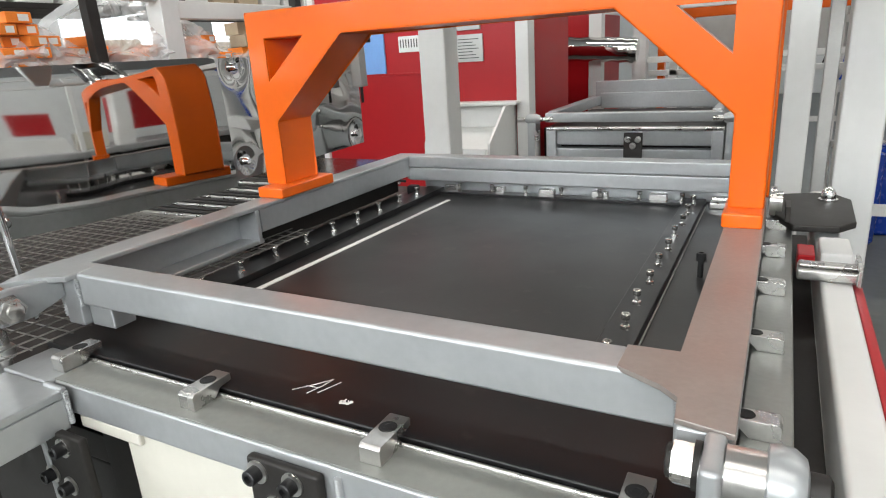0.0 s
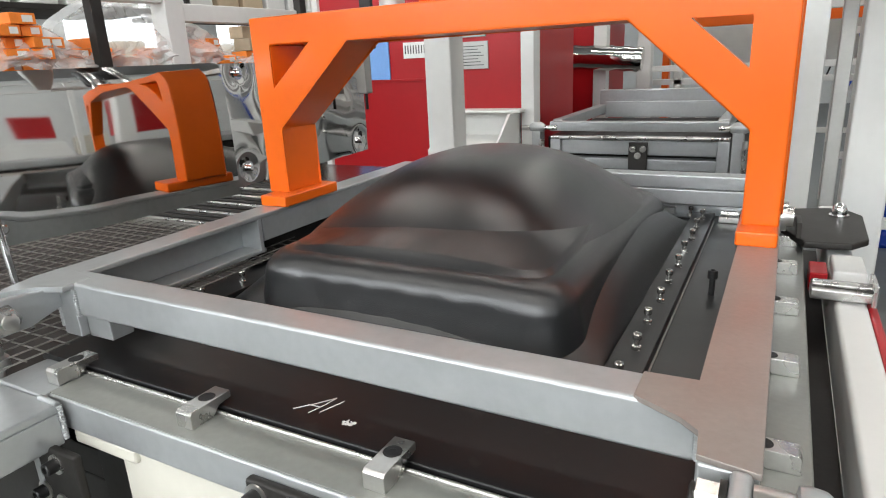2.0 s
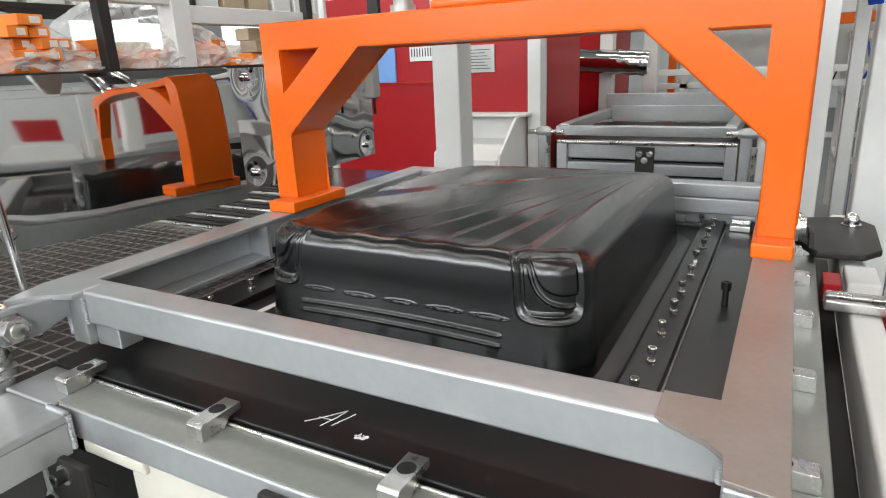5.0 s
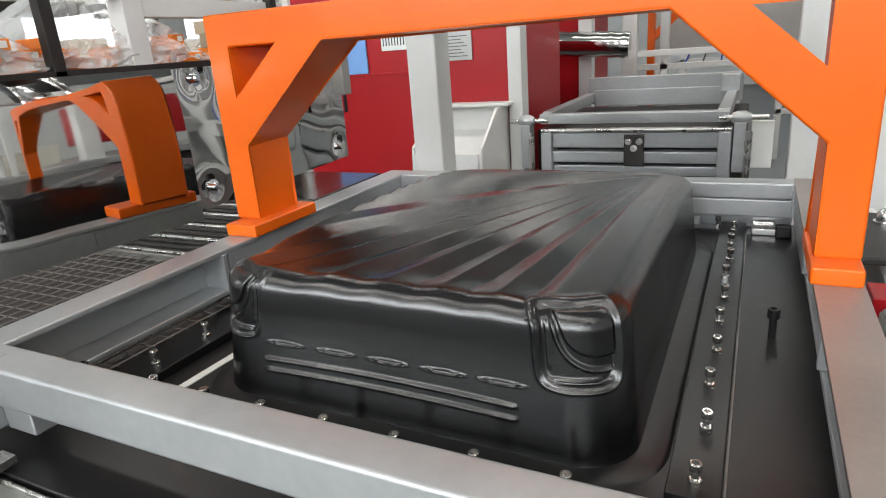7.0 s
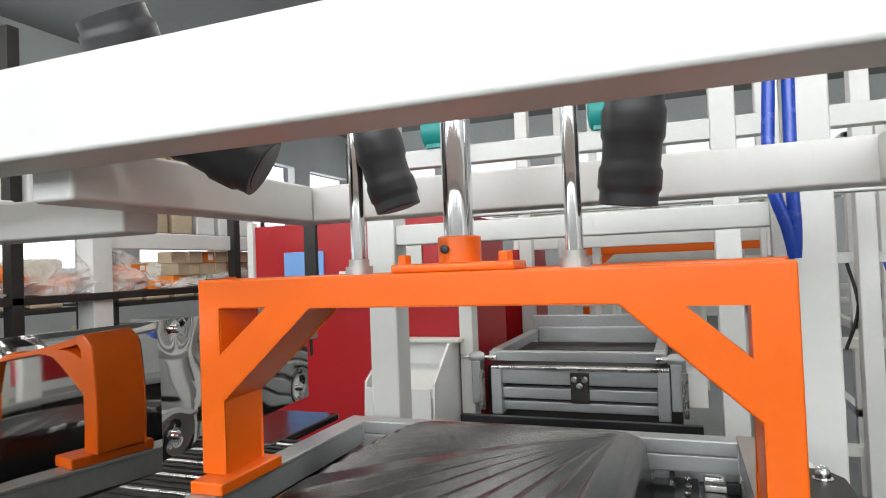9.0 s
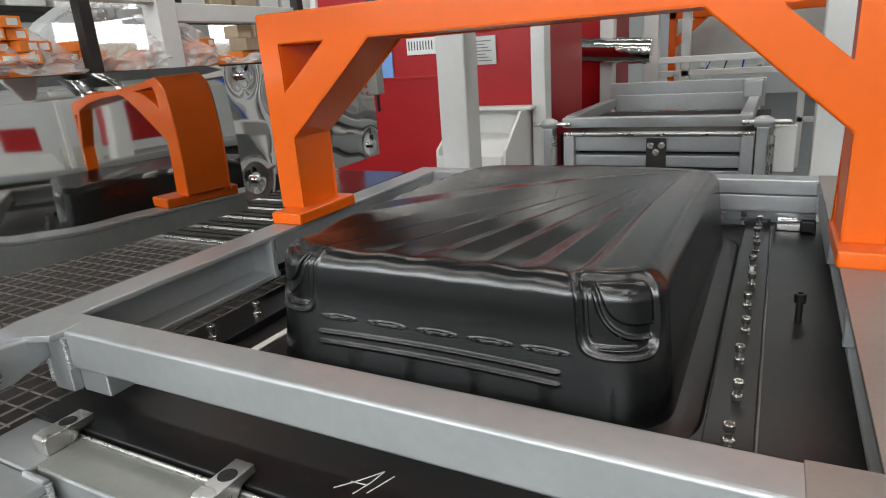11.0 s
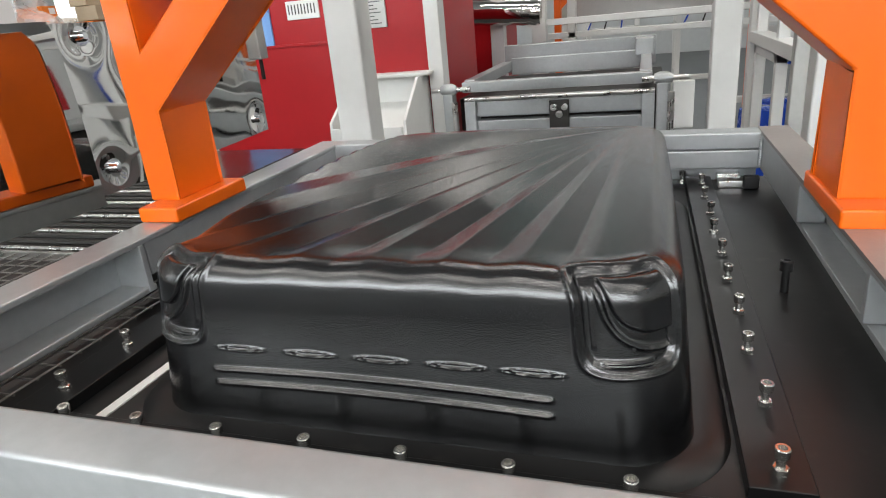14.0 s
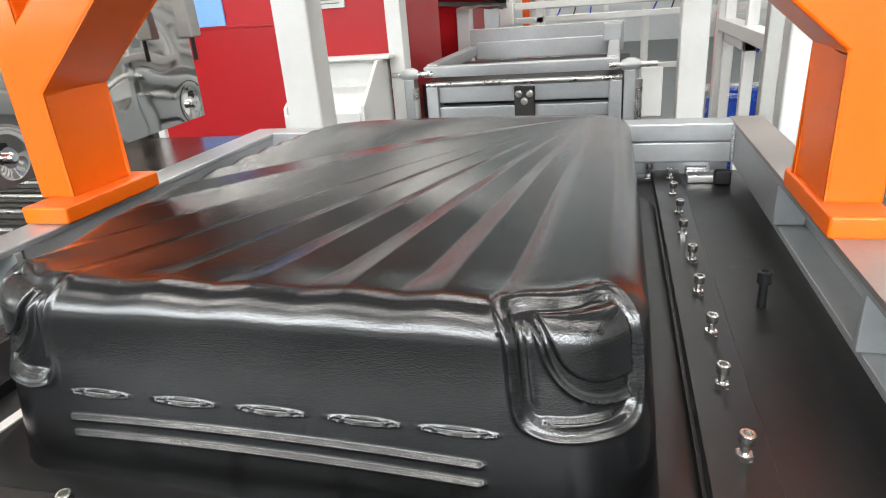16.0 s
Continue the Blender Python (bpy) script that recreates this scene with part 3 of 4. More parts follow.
def clamp_screw():
    s = thing("clamp_screw", (0, 0, 1.0115), "bright zinc socket head clamp screw", "screw", "clamp screws round the sheet")
    lathe("nut", s, ZINC, (0, 0, 1.0115), (0, 0, 1), [(0, 0.0054), (0.0040, 0.0054), (0.0045, 0.0046)], 6)
    lathe("shaft", s, ZINC, (0, 0, 1.0155), (0, 0, 1), [(0, 0.0029), (0.0080, 0.0029)], 10)
    lathe("head", s, ZINC, (0, 0, 1.0230), (0, 0, 1), [(0, 0.0042), (0.0008, 0.0047), (0.0066, 0.0049), (0.0073, 0.0043), (0.0073, 0.0029), (0.003, 0.0027)], 14)
    return s


first = clamp_screw()
spots = [(-0.138 + 0.002 * (k % 2), 0.602 + 0.0735 * k) for k in range(10)]
spots += [(-0.719, 0.600 + 0.0775 * k) for k in range(9)]
spots += [(-0.680 + 0.0755 * k, 0.565) for k in range(7)]
spots += [(-0.655 + 0.0820 * k, 1.309) for k in range(7)]
first.location = (*spots[0], 1.0115)
for k, (sx, sy) in enumerate(spots[1:]):
    copy_thing(first, pose(sx, sy, 1.0045 if sy < 0.57 or sy > 1.29 else 1.0115, random.uniform(-2.5, 2.5), random.uniform(-2.5, 2.5), random.uniform(0, 60)))
for sx, sy in ((-0.083, 0.900), (-0.765, 0.545)):
    s = thing("cap_screw", (sx, sy, SZ), "black oxide cap screw standing in the sheet's margin", "screw")
    lathe("shaft", s, BLACK_BOLT, (sx, sy, SZ), (0, 0, 1), [(0, 0.004), (0.026, 0.004)], 12)
    lathe("head", s, BLACK_BOLT, (sx, sy, SZ + 0.024), (0, 0, 1), [(0, 0.0065), (0.010, 0.0065), (0.011, 0.0055), (0.011, 0.0035), (0.006, 0.003)], 16)
# back rail with fittings
rail = thing("back_rail", (-0.41, 1.30, 1.0), "silver rail with clips behind the sheet", "rail")
box("profile", rail, SILVER, -0.76, -0.05, 1.330, 1.345, 1.002, 1.034, 0.002)
for k in range(6):
    box("clip", rail, STEEL, -0.70 + 0.118 * k, -0.665 + 0.118 * k, 1.318, 1.334, 1.0, 1.016, 0.002)
box("black_stop", rail, BLACK_BOLT, -0.075, -0.052, 1.275, 1.288, 1.0, 1.022, 0.003)
box("stop", rail, BLACK_BOLT, -0.772, -0.748, 1.262, 1.284, 1.0, 1.022, 0.003)
box("clip_plate", rail, STEEL, -0.110, -0.050, 1.286, 1.318, 1.0, 1.012, 0.002)

# ---- chalk marks ----
chalk = thing("chalk_mark", (-0.40, 0.456, SZ), "white chalk letter and strokes on the black sheet", "chalk mark")


def stroke(name, pts, w=0.0005):
    bm = bmesh.new()
    add_tube(bm, [(x, y, SZ + 0.0003) for x, y in pts], w, 6)
    part(name, bm, CHALK, chalk, smooth=True)


stroke("stroke", [(-0.417, 0.443), (-0.402, 0.459), (-0.389, 0.476)])
stroke("stroke", [(-0.389, 0.476), (-0.392, 0.460), (-0.398, 0.443)])
stroke("stroke", [(-0.408, 0.455), (-0.394, 0.456)])
stroke("stroke", [(-0.378, 0.474), (-0.388, 0.448)])
for k in range(9):
    a = k * 2.4
    r = 0.0026 * math.sqrt(k / 3)
    bm = bmesh.new()
    add_lathe(bm, (-0.352 + r * math.cos(a) * 1.5, 0.445 + r * math.sin(a), SZ), (0, 0, 1), [(0, 0.0010 + 0.0008 * (k % 3)), (0.0005, 0.0006 + 0.0006 * (k % 3))], 7)
    part("crumb", bm, CHALK, chalk)

# ---- stop blocks on the front beam ----
def stop_block(m, label, group):
    """A block with an undercut nose; built with its nose along y, then placed."""
    b = thing("stop_block", m.translation, label, "stop block", group)
    bm = add_prism(bmesh.new(), [(-0.024, 0), (-0.024, 0.015), (-0.021, 0.018), (0.026, 0.018), (0.026, 0.010), (0.010, 0.010), (0.002, 0)], "x", -0.0105, 0.0105)
    bmesh.ops.bevel(bm, geom=list(bm.edges), offset=0.0008, segments=2, profile=0.5, affect="EDGES")
    bmesh.ops.transform(bm, matrix=m, verts=bm.verts)
    weigh_normals(part("block", bm, STEEL, b, smooth=True))
    at = m @ Vector((0, 0.006, 0.0178))
    # Flat dark ring and black disc put the shade of the open screw hole into colour.
    lathe("ring", b, DARK, at, (0, 0, 1), [(0, 0.0085), (0.0005, 0.0082)], 20)
    lathe("screw", b, BLACK_BOLT, at, (0, 0, 1), [(0, 0.0066), (0.0008, 0.0066), (0.0008, 0.0040), (0.0006, 0.0038)], 16)


for bx in (-0.712, -0.498, -0.279, -0.070):
    stop_block(pose(bx, 0.404, 0.994), "bright steel stop block with a screw hole on the front beam", "stop blocks along the front beam")
for ty in (0.575, 0.755, 0.935, 1.105, 1.265):
    stop_block(pose(-0.002, ty, 0.975, 0, 0, 90), "bright steel stop block with a screw hole on the side bar", "stop blocks along the side bar")
side_rod = thing("side_rod", (-0.02, 0.9, 0.98), "thin bright rod between clamp frame and side bar", "rod")
cyl("rod", side_rod, CHROME, (-0.0175, 0.45, 0.982), (-0.0175, 1.30, 0.982), 0.004, n=12)
slider = thing("slide_block", (0.08, 1.0, 0.95), "bright steel slide with a red plate beside the rail", "slide")
box("rail", slider, STEEL, 0.036, 0.112, 0.995, 1.030, 0.976, 0.992, 0.003)
box("rail_top", slider, STEEL, 0.036, 0.112, 1.004, 1.020, 0.992, 1.000, 0.004)
box("stop", slider, STEEL, 0.108, 0.114, 0.985, 1.045, 0.976, 1.006, 0.001)
box("red_plate", slider, RED, 0.038, 0.062, 1.090, 1.150, 0.955, 0.984, 0.002)
box("white_block", slider, WHITE, 0.068, 0.112, 1.090, 1.180, 0.970, 0.990, 0.004)
arm = thing("lever_plate", (0.05, 1.35, 1.0), "dark steel lever plate with a bright cap nut", "lever")
prism("plate", arm, DARK, [(-0.005, 1.290), (0.030, 1.205), (0.100, 1.212), (0.126, 1.250), (0.130, 1.420), (0.105, 1.465), (0.070, 1.470), (-0.005, 1.440)], "z", 0.988, 1.000, 0.003)
prism("fin", arm, DARK, [(1.22, 1.000), (1.36, 1.000), (1.34, 1.012), (1.24, 1.022)], "x", 0.018, 0.026, 0.001)
lathe("cap_nut", arm, CHROME, (0.090, 1.40, 1.000), (0, 0, 1), [(0, 0.017), (0.004, 0.017), (0.004, 0.013), (0.014, 0.013), (0.022, 0.010), (0.027, 0.003)], 20)
lathe("collar", arm, STEEL, (-0.008, 1.25, 1.030), (1, 0, 0), [(0, 0.026), (0.010, 0.026), (0.010, 0.018), (0.020, 0.018)], 24)

# ---- lower front: brackets and beams ----
def bracket(x, y, w, top, spots):
    b = thing("bracket", (x, y, 0.80), "black steel bracket with socket screws under the front beam", "bracket", "brackets under the front beam")
    box("plate", b, DARK, x - w / 2, x + w / 2, y - 0.010, y, 0.78, top, 0.003)
    for dx, z in spots:
        lathe("washer", b, STEEL, (x + dx, y - 0.010, z), (0, -1, 0), [(0, 0.0115), (0.0018, 0.0115), (0.0018, 0.006)], 20)
        lathe("screw", b, BLACK_BOLT, (x + dx, y - 0.0118, z), (0, -1, 0), [(0, 0.0075), (0.010, 0.0075), (0.011, 0.0065), (0.011, 0.004), (0.007, 0.0038)], 16)


bracket(-0.358, 0.366, 0.082, 0.985, ((-0.028, 0.972), (0.012, 0.971), (-0.012, 0.940)))
bracket(-0.668, 0.347, 0.086, 0.950, ((0.010, 0.934), (-0.024, 0.892), (0.006, 0.884)))
angle = thing("side_beam", (-0.66, 0.25, 0.9), "silver welded angle beam at the machine's front corner", "beam")
box("flange", angle, SILVER, -0.780, -0.668, -0.05, 0.358, 0.982, 0.992, 0.002)
box("web", angle, SILVER, -0.676, -0.668, -0.05, 0.356, 0.945, 0.982, 0.002)
box("gusset", angle, SILVER, -0.700, -0.690, 0.335, 0.356, 0.60, 0.982, 0.002)
box("far_flange", angle, SILVER, -0.790, -0.700, 0.359, 0.420, 0.970, 0.9935, 0.003)
cyl("column", angle, CHROME, (-0.700, 0.265, 0.3), (-0.700, 0.265, 0.97), 0.020, n=28)
def weld(parent, p0, p1, r=0.003, n=14):
    bm = bmesh.new()
    p0, p1 = Vector(p0), Vector(p1)
    add_tube(bm, [p0.lerp(p1, k / (4 * n)) for k in range(4 * n + 1)], r, 8, lambda k: 1 + 0.22 * math.sin(k * math.pi / 2))
    part("weld", bm, SILVER, parent, smooth=True, sharp=70)


weld(angle, (-0.668, 0.357, 0.992), (-0.700, 0.357, 0.993))
weld(angle, (-0.668, 0.358, 0.990), (-0.668, 0.358, 0.950))
weld(angle, (-0.676, 0.300, 0.945), (-0.676, 0.354, 0.945))
weld(bed, (-0.302, 0.364, 0.985), (-0.302, 0.364, 0.955))
weld(clamp, (-0.744, 0.443, 1.080), (-0.744, 0.443, 1.046))
weld(clamp, (-0.776, 0.441, 1.085), (-0.776, 0.441, 1.030))
weld(clamp, (-0.049, 0.443, 1.084), (-0.049, 0.443, 1.050))
weld(clamp, (-0.778, 1.286, 1.084), (-0.778, 1.286, 1.035))
weld(clamp, (-0.053, 1.286, 1.084), (-0.053, 1.286, 1.035))
plug = thing("end_lug", (-0.80, 0.30, 0.96), "silver lug plate with a bolt at the corner", "lug")
prism("plate", plug, SILVER, [(0.24, 0.955), (0.24, 0.985), (0.275, 1.005), (0.315, 1.000), (0.325, 0.955)], "x", -0.742, -0.734, 0.002)
hex_bolt(plug, -0.734, 0.275, 0.975, 0.008, (1, 0, 0), STEEL)

# ---- wire mesh beside the frame ----
mesh_tray = thing("wire_mesh", (-0.95, 0.6, 1.0), "black wire mesh tray with steel crumbs beside the frame", "wire mesh")
bm = bmesh.new()
GZ = 1.012
for k in range(27):
    yy = 0.23 + 0.0252 * k
    add_cyl(bm, (-1.46, yy, GZ), (-0.76, yy, GZ), 0.0011, n=6)
for k in range(29):
    xx = -1.46 + 0.0250 * k
    add_cyl(bm, (xx, 0.22, GZ + 0.0025), (xx, 0.90, GZ + 0.0025), 0.0011, n=6)
tagged(part("mesh", bm, WIRE, mesh_tray, smooth=True), kind="stuff")
box("tray_edge", mesh_tray, WIRE, -1.46, -0.82, 0.896, 0.904, 1.004, 1.018, 0.001)
for k in range(17):
    cyl("rod", mesh_tray, STEEL if k % 3 == 0 else DARK, (-1.46, 0.922 + 0.0265 * k, 1.014), (-0.826, 0.922 + 0.0265 * k, 1.014), 0.0036, n=10)
box("floor_plate", mesh_tray, RUST, -1.60, -0.70, 0.10, 1.55, 0.945, 0.952, 0.001)
for k in range(26):
    cx, cy = random.uniform(-1.06, -0.84), random.uniform(0.34, 0.88)
    bm = bmesh.new()
    add_box(bm, -0.004, 0.004, -0.0025, 0.0025, 0, 0.0018, 0, pose(cx, cy, GZ + 0.003, random.uniform(-20, 20), random.uniform(-20, 20), random.uniform(0, 180)))
    part("crumb", bm, CHROME, mesh_tray)

# ---- polished guard panels ----
def panel(name, y0, y1, z0, z1, wave, seed, bolts, label):
    p = thing("machine_guard", (-1.0, (y0 + y1) / 2, z0), label, "guard panel", "polished guard panels")
    def at(y, z):
        x = -0.974 + 0.115 * (y - 0.76) if y < 0.921 else -0.982 - 0.095 * (y - 0.921)
        g = wave if wave < 0.001 else wave * smooth_step(0.93, 1.12, y) + 0.00012
        w = g * noise.noise(Vector((y * 4.5 + seed, z * 6, seed))) + g * 0.22 * noise.noise(Vector((y * 11 + seed, z * 12, seed + 3)))
        for by, bz in bolts:
            w -= 0.0045 * math.exp(-((y - by) ** 2 + (z - bz) ** 2) / 0.0006) * (wave / 0.003)
        if wave < 0.001:
            w -= 0.30 * max(0.0, z - 1.17) ** 2 + 4.0 * max(0.0, z - 1.302) ** 2 
            turn = max(0.0, 0.69 - y)
            w -= turn * turn if turn < 0.08 else 0.0064 + 0.16 * (turn - 0.08)
            w += 0.0011 * noise.noise(Vector((y * 7, z * 5, 1.0))) * smooth_step(0.70, 0.58, y)
        return Vector((x + w, y, z))
    bm = grid_mesh(bmesh.new(), 70, 50, lambda a, b: at(y0 + (y1 - y0) * a, z0 + (z1 - z0) * b))
    geom = bmesh.ops.extrude_face_region(bm, geom=list(bm.faces))
    bmesh.ops.translate(bm, vec=(-0.002, 0, 0), verts=[v for v in geom["geom"] if isinstance(v, bmesh.types.BMVert)])
    part("sheet_metal", bm, MIRROR, p, smooth=True, sharp=50)
    for by, bz in bolts:
        q = at(by, bz)
        lathe("bolt", p, CHROME, (q.x, by, bz), (1, 0, 0), [(-0.002, 0.014), (0.002, 0.014), (0.002, 0.008), (0.008, 0.008), (0.011, 0.005)], 18)
    return p


panel("guard_panel", 0.485, 0.920, 1.085, 1.335, 0.00045, 2.0, [(0.515, 1.112), (0.515, 1.315)], "flat polished stainless guard panel mirroring the orange press")
panel("guard_panel", 0.922, 1.478, 1.090, 1.333, 0.0035, 7.0, [(0.985, 1.125), (0.99, 1.315), (1.08, 1.275), (1.44, 1.12)], "buckled polished stainless guard panel with bolts")
shelf_dark = thing("dark_guide", (-1.0, 1.4, 1.03), "dark shiny guide plate behind the rods", "guide plate")
box("plate", shelf_dark, BLACK_GLOSS, -1.36, -1.02, 1.30, 1.60, 1.000, 1.020, 0.004)
blade = thing("black_arm", (-0.87, 0.45, 1.4), "black steel arm with bolts hanging beside the guard panel", "arm")
box("bar", blade, DARK, -0.905, -0.890, -0.022, 0.022, 1.245, 1.75, 0.003, m=pose(0, 0.434, 0, 0, 0, 0))
for bz in (1.28, 1.325):
    hex_bolt(blade, -0.890, 0.426, bz, 0.007, (1, 0, 0), STEEL)
cyl("rod", blade, CHROME, (-0.897, 0.456, 1.06), (-0.897, 0.448, 1.25), 0.005, n=14)

# ---- orange press ----
press = thing("orange_press", (-0.415, 0.92, FT), "glossy orange welded press portal standing on the clamp frame", "press")
AY0, AY1 = 0.875, 0.963
XL, XR = -0.832, -0.012


def portal():
    outline2 = [(XL, 1.105), (XL, 1.402), (XR, 1.402), (XR, 1.105), (XR - 0.042, 1.105), (XR - 0.042, 1.222), (-0.203, 1.356), (-0.632, 1.356), (XL + 0.045, 1.218), (XL + 0.045, 1.105)]
    bm = bmesh.new()
    holes = [[(XL + 0.041, 1.357), (XL + 0.041, 1.290), (XL + 0.121, 1.357)], [(XR - 0.045, 1.357), (XR - 0.045, 1.286), (XR - 0.125, 1.357)]]
    def flat(y):
        loops = [[bm.verts.new((u, y, v)) for u, v in poly] for poly in [outline2] + holes]
        es = []
        for lp in loops:
            es += [bm.edges.new((lp[k], lp[(k + 1) % len(lp)])) for k in range(len(lp))]
        bmesh.ops.triangle_fill(bm, edges=es, use_beauty=True)
        return loops
    la, lb = flat(AY0), flat(AY1)
    for a, b in zip(la, lb):
        for k in range(len(a)):
            bm.faces.new((a[k], a[(k + 1) % len(a)], b[(k + 1) % len(b)], b[k]))
    bmesh.ops.dissolve_limit(bm, angle_limit=0.01, verts=bm.verts, edges=bm.edges)
    bmesh.ops.bevel(bm, geom=[e for e in bm.edges if e.calc_face_angle(0) > 0.3], offset=0.0035, segments=3, profile=0.5, affect="EDGES")
    return bm


weigh_normals(part("portal", portal(), ORANGE, press, smooth=True, sharp=80))
box("foot_plate", press, ORANGE, XL + 0.010, XL + 0.068, 0.838, 0.985, FT, 1.107, 0.003)
box("foot_plate", press, ORANGE, XR - 0.046, XR + 0.000, 0.842, 0.985, FT, 1.107, 0.003)
box("top_plate", press, ORANGE, -0.505, -0.330, 0.885, 0.955, 1.402, 1.414, 0.003)
lathe("socket", press, ORANGE, (-0.415, 0.92, 1.412), (0, 0, 1), [(0, 0.030), (0.036, 0.030), (0.038, 0.027)], 28)
for ex in (-0.490, -0.345):
    lathe("ear", press, ORANGE, (ex, 0.90, 1.414), (0, 0, 1), [(0, 0.010), (0.012, 0.010), (0.013, 0.007)], 6)
lathe("set_screw", press, BLACK_BOLT, (-0.425, 0.892, 1.432), (0, -1, 0), [(0, 0.006), (0.006, 0.006), (0.007, 0.004)], 10)
piston = thing("piston_rod", (-0.415, 0.92, 1.448), "thick chrome piston rod over the orange press", "piston rod")
cyl("rod", piston, CHROME, (-0.415, 0.92, 1.448), (-0.415, 0.92, 2.3), 0.021, n=32)
for gx in (-0.572, -0.258):
    g = thing("guide_rod", (gx, 0.92, 1.402), "chrome guide rod in a grey collar on the press", "guide rod", "guide rods of the press")
    lathe("collar", g, GREY_PLATE, (gx, 0.92, 1.402), (0, 0, 1), [(0, 0.020), (0.012, 0.020), (0.012, 0.015), (0.022, 0.015)], 24)
    cyl("rod", g, CHROME, (gx, 0.92, 1.42), (gx, 0.92, 2.3), 0.0115, n=24)

# ---- upper frame ----
upper = thing("upper_frame", (-0.41, 1.2, 0), "white painted steel machine frame with posts and beams", "machine frame")
box("rear_beam", upper, WHITE, -0.925, 0.24, 1.24, 1.31, 1.512, 1.588, 0.006)
box("left_beam", upper, WHITE, -0.925, -0.85, 0.68, 1.24, 1.512, 1.588, 0.006)
box("right_beam", upper, WHITE, 0.16, 0.24, 0.68, 1.24, 1.512, 1.588, 0.006)
box("front_beam", upper, WHITE, -1.60, 0.24, 0.60, 0.68, 1.550, 1.66, 0.006)
box("cross_beam", upper, WHITE, -1.27, -0.93, 0.83, 0.90, 1.480, 1.545, 0.005)
box("outer_beam", upper, WHITE, -1.34, -1.27, 0.10, 0.90, 1.480, 1.56, 0.005)
for px in (-1.012, 0.118):
    box("post", upper, WHITE, px, px + 0.092, 1.78, 1.87, 0, 2.2, 0.006)
box("far_beam", upper, WHITE, -0.92, 0.10, 1.79, 1.85, 1.475, 1.535, 0.005)
box("grey_profile", upper, GREY_PLATE, 0.074, 0.104, 1.77, 1.80, 0.9, 2.0, 0.003, "grey aluminium profile")
box("side_post", upper, WHITE, -1.34, -1.27, 0.10, 0.17, 0, 1.48, 0.005)
hanger = thing("grey_hanger", (-1.14, 1.68, 1.3), "dark grey vertical bar hanging behind the press", "bar")
box("bar", hanger, DARK, -1.165, -1.125, 1.675, 1.690, 1.36, 1.60, 0.002)
valve = thing("probe", (-0.99, 1.42, 1.2), "grey sensor block with a thin probe", "sensor")
box("body", valve, GREY_PLATE, -1.000, -0.970, 1.40, 1.43, 1.245, 1.345, 0.003)
cyl("pin", valve, DARK, (-0.978, 1.41, 1.205), (-0.978, 1.41, 1.25), 0.004, n=10)


def hose(a, b, c, r):
    h = thing("air_hose", c, "ribbed dark grey rubber air hose hanging from above", "hose", "air hoses over the press")
    pts = bez([a, b, c], 22)
    part("tube", add_tube(bmesh.new(), pts, r, 22, lambda k: 1 + 0.07 * (1 if (k // 5) % 2 else -0.2)), RUBBER, h, smooth=True, sharp=60)
    d = (Vector(pts[-1]) - Vector(pts[-2])).normalized()
    lathe("mouth", h, BLACK_BOLT, Vector(pts[-1]), d, [(0, r * 0.8), (0.0012, r * 0.78)], 22)


hose((-0.555, 0.90, 1.85), (-0.535, 0.91, 1.62), (-0.505, 0.92, 1.495), 0.033)
hose((-0.80, 0.70, 1.75), (-0.78, 0.76, 1.64), (-0.66, 0.82, 1.555), 0.045)
hose((-0.16, 0.90, 1.85), (-0.175, 0.92, 1.62), (-0.190, 0.93, 1.478), 0.037)

# ---- background: red cabinets ----
cab = thing("red_cabinet", (-1.6, 2.9, 0), "red painted machine cabinet with plates and a vent", "cabinet")
box("body", cab, RED, -2.13, -1.03, 2.70, 3.40, 0.30, 1.640, 0.006)
box("seam_strip", cab, RED, -2.13, -1.35, 2.692, 2.700, 1.224, 1.236, 0.001)
box("edge_trim", cab, WHITE, -2.16, -2.125, 2.68, 2.72, 0.30, 1.66, 0.003)
box("blue_plate", cab, BLUE, -1.950, -1.727, 2.688, 2.699, 1.236, 1.503, 0.002, "blue plate")
sign = box("data_plate", cab, GREY_PLATE, -1.344, -1.206, 2.690, 2.699, 1.270, 1.388, 0.001, "small grey plate with unreadable lines")
for k in range(7):
    box("text_bar", sign, INK, -1.328, -1.226 - 0.014 * (k % 3), 2.6885, 2.6902, 1.285 + 0.0135 * k, 1.2885 + 0.0135 * k, 0)
vent = box("vent", cab, LABEL, -1.644, -1.496, 2.690, 2.699, 1.330, 1.402, 0.001, "pale vent plate")
for k in range(9):
    box("slot", vent, INK, -1.634 + 0.0148 * k, -1.629 + 0.0148 * k, 2.6885, 2.6902, 1.350, 1.388, 0)
box("upper_plate", cab, GREY_PLATE, -1.332, -1.216, 2.688, 2.699, 1.407, 1.509, 0.002)
tray = thing("white_hopper", (-1.15, 2.55, 0.8), "white painted steel hopper tray with sloped sides", "hopper")
box("back", tray, WHITE, -1.36, -1.05, 2.675, 2.685, 0.70, 1.095, 0.002)
box("top_lip", tray, WHITE, -1.36, -1.02, 2.60, 2.685, 1.082, 1.096, 0.003)
prism("side", tray, WHITE, [(2.36, 0.70), (2.675, 0.70), (2.675, 1.082), (2.56, 1.082), (2.38, 0.95)], "x", -1.062, -1.050, 0.002)
prism("side", tray, WHITE, [(2.36, 0.70), (2.675, 0.70), (2.675, 1.082), (2.60, 1.082), (2.38, 0.95)], "x", -1.360, -1.348, 0.002)
prism("chute", tray, WHITE, [(2.37, 0.88), (2.37, 0.89), (2.67, 0.98), (2.67, 0.97)], "x", -1.348, -1.062, 0.001)
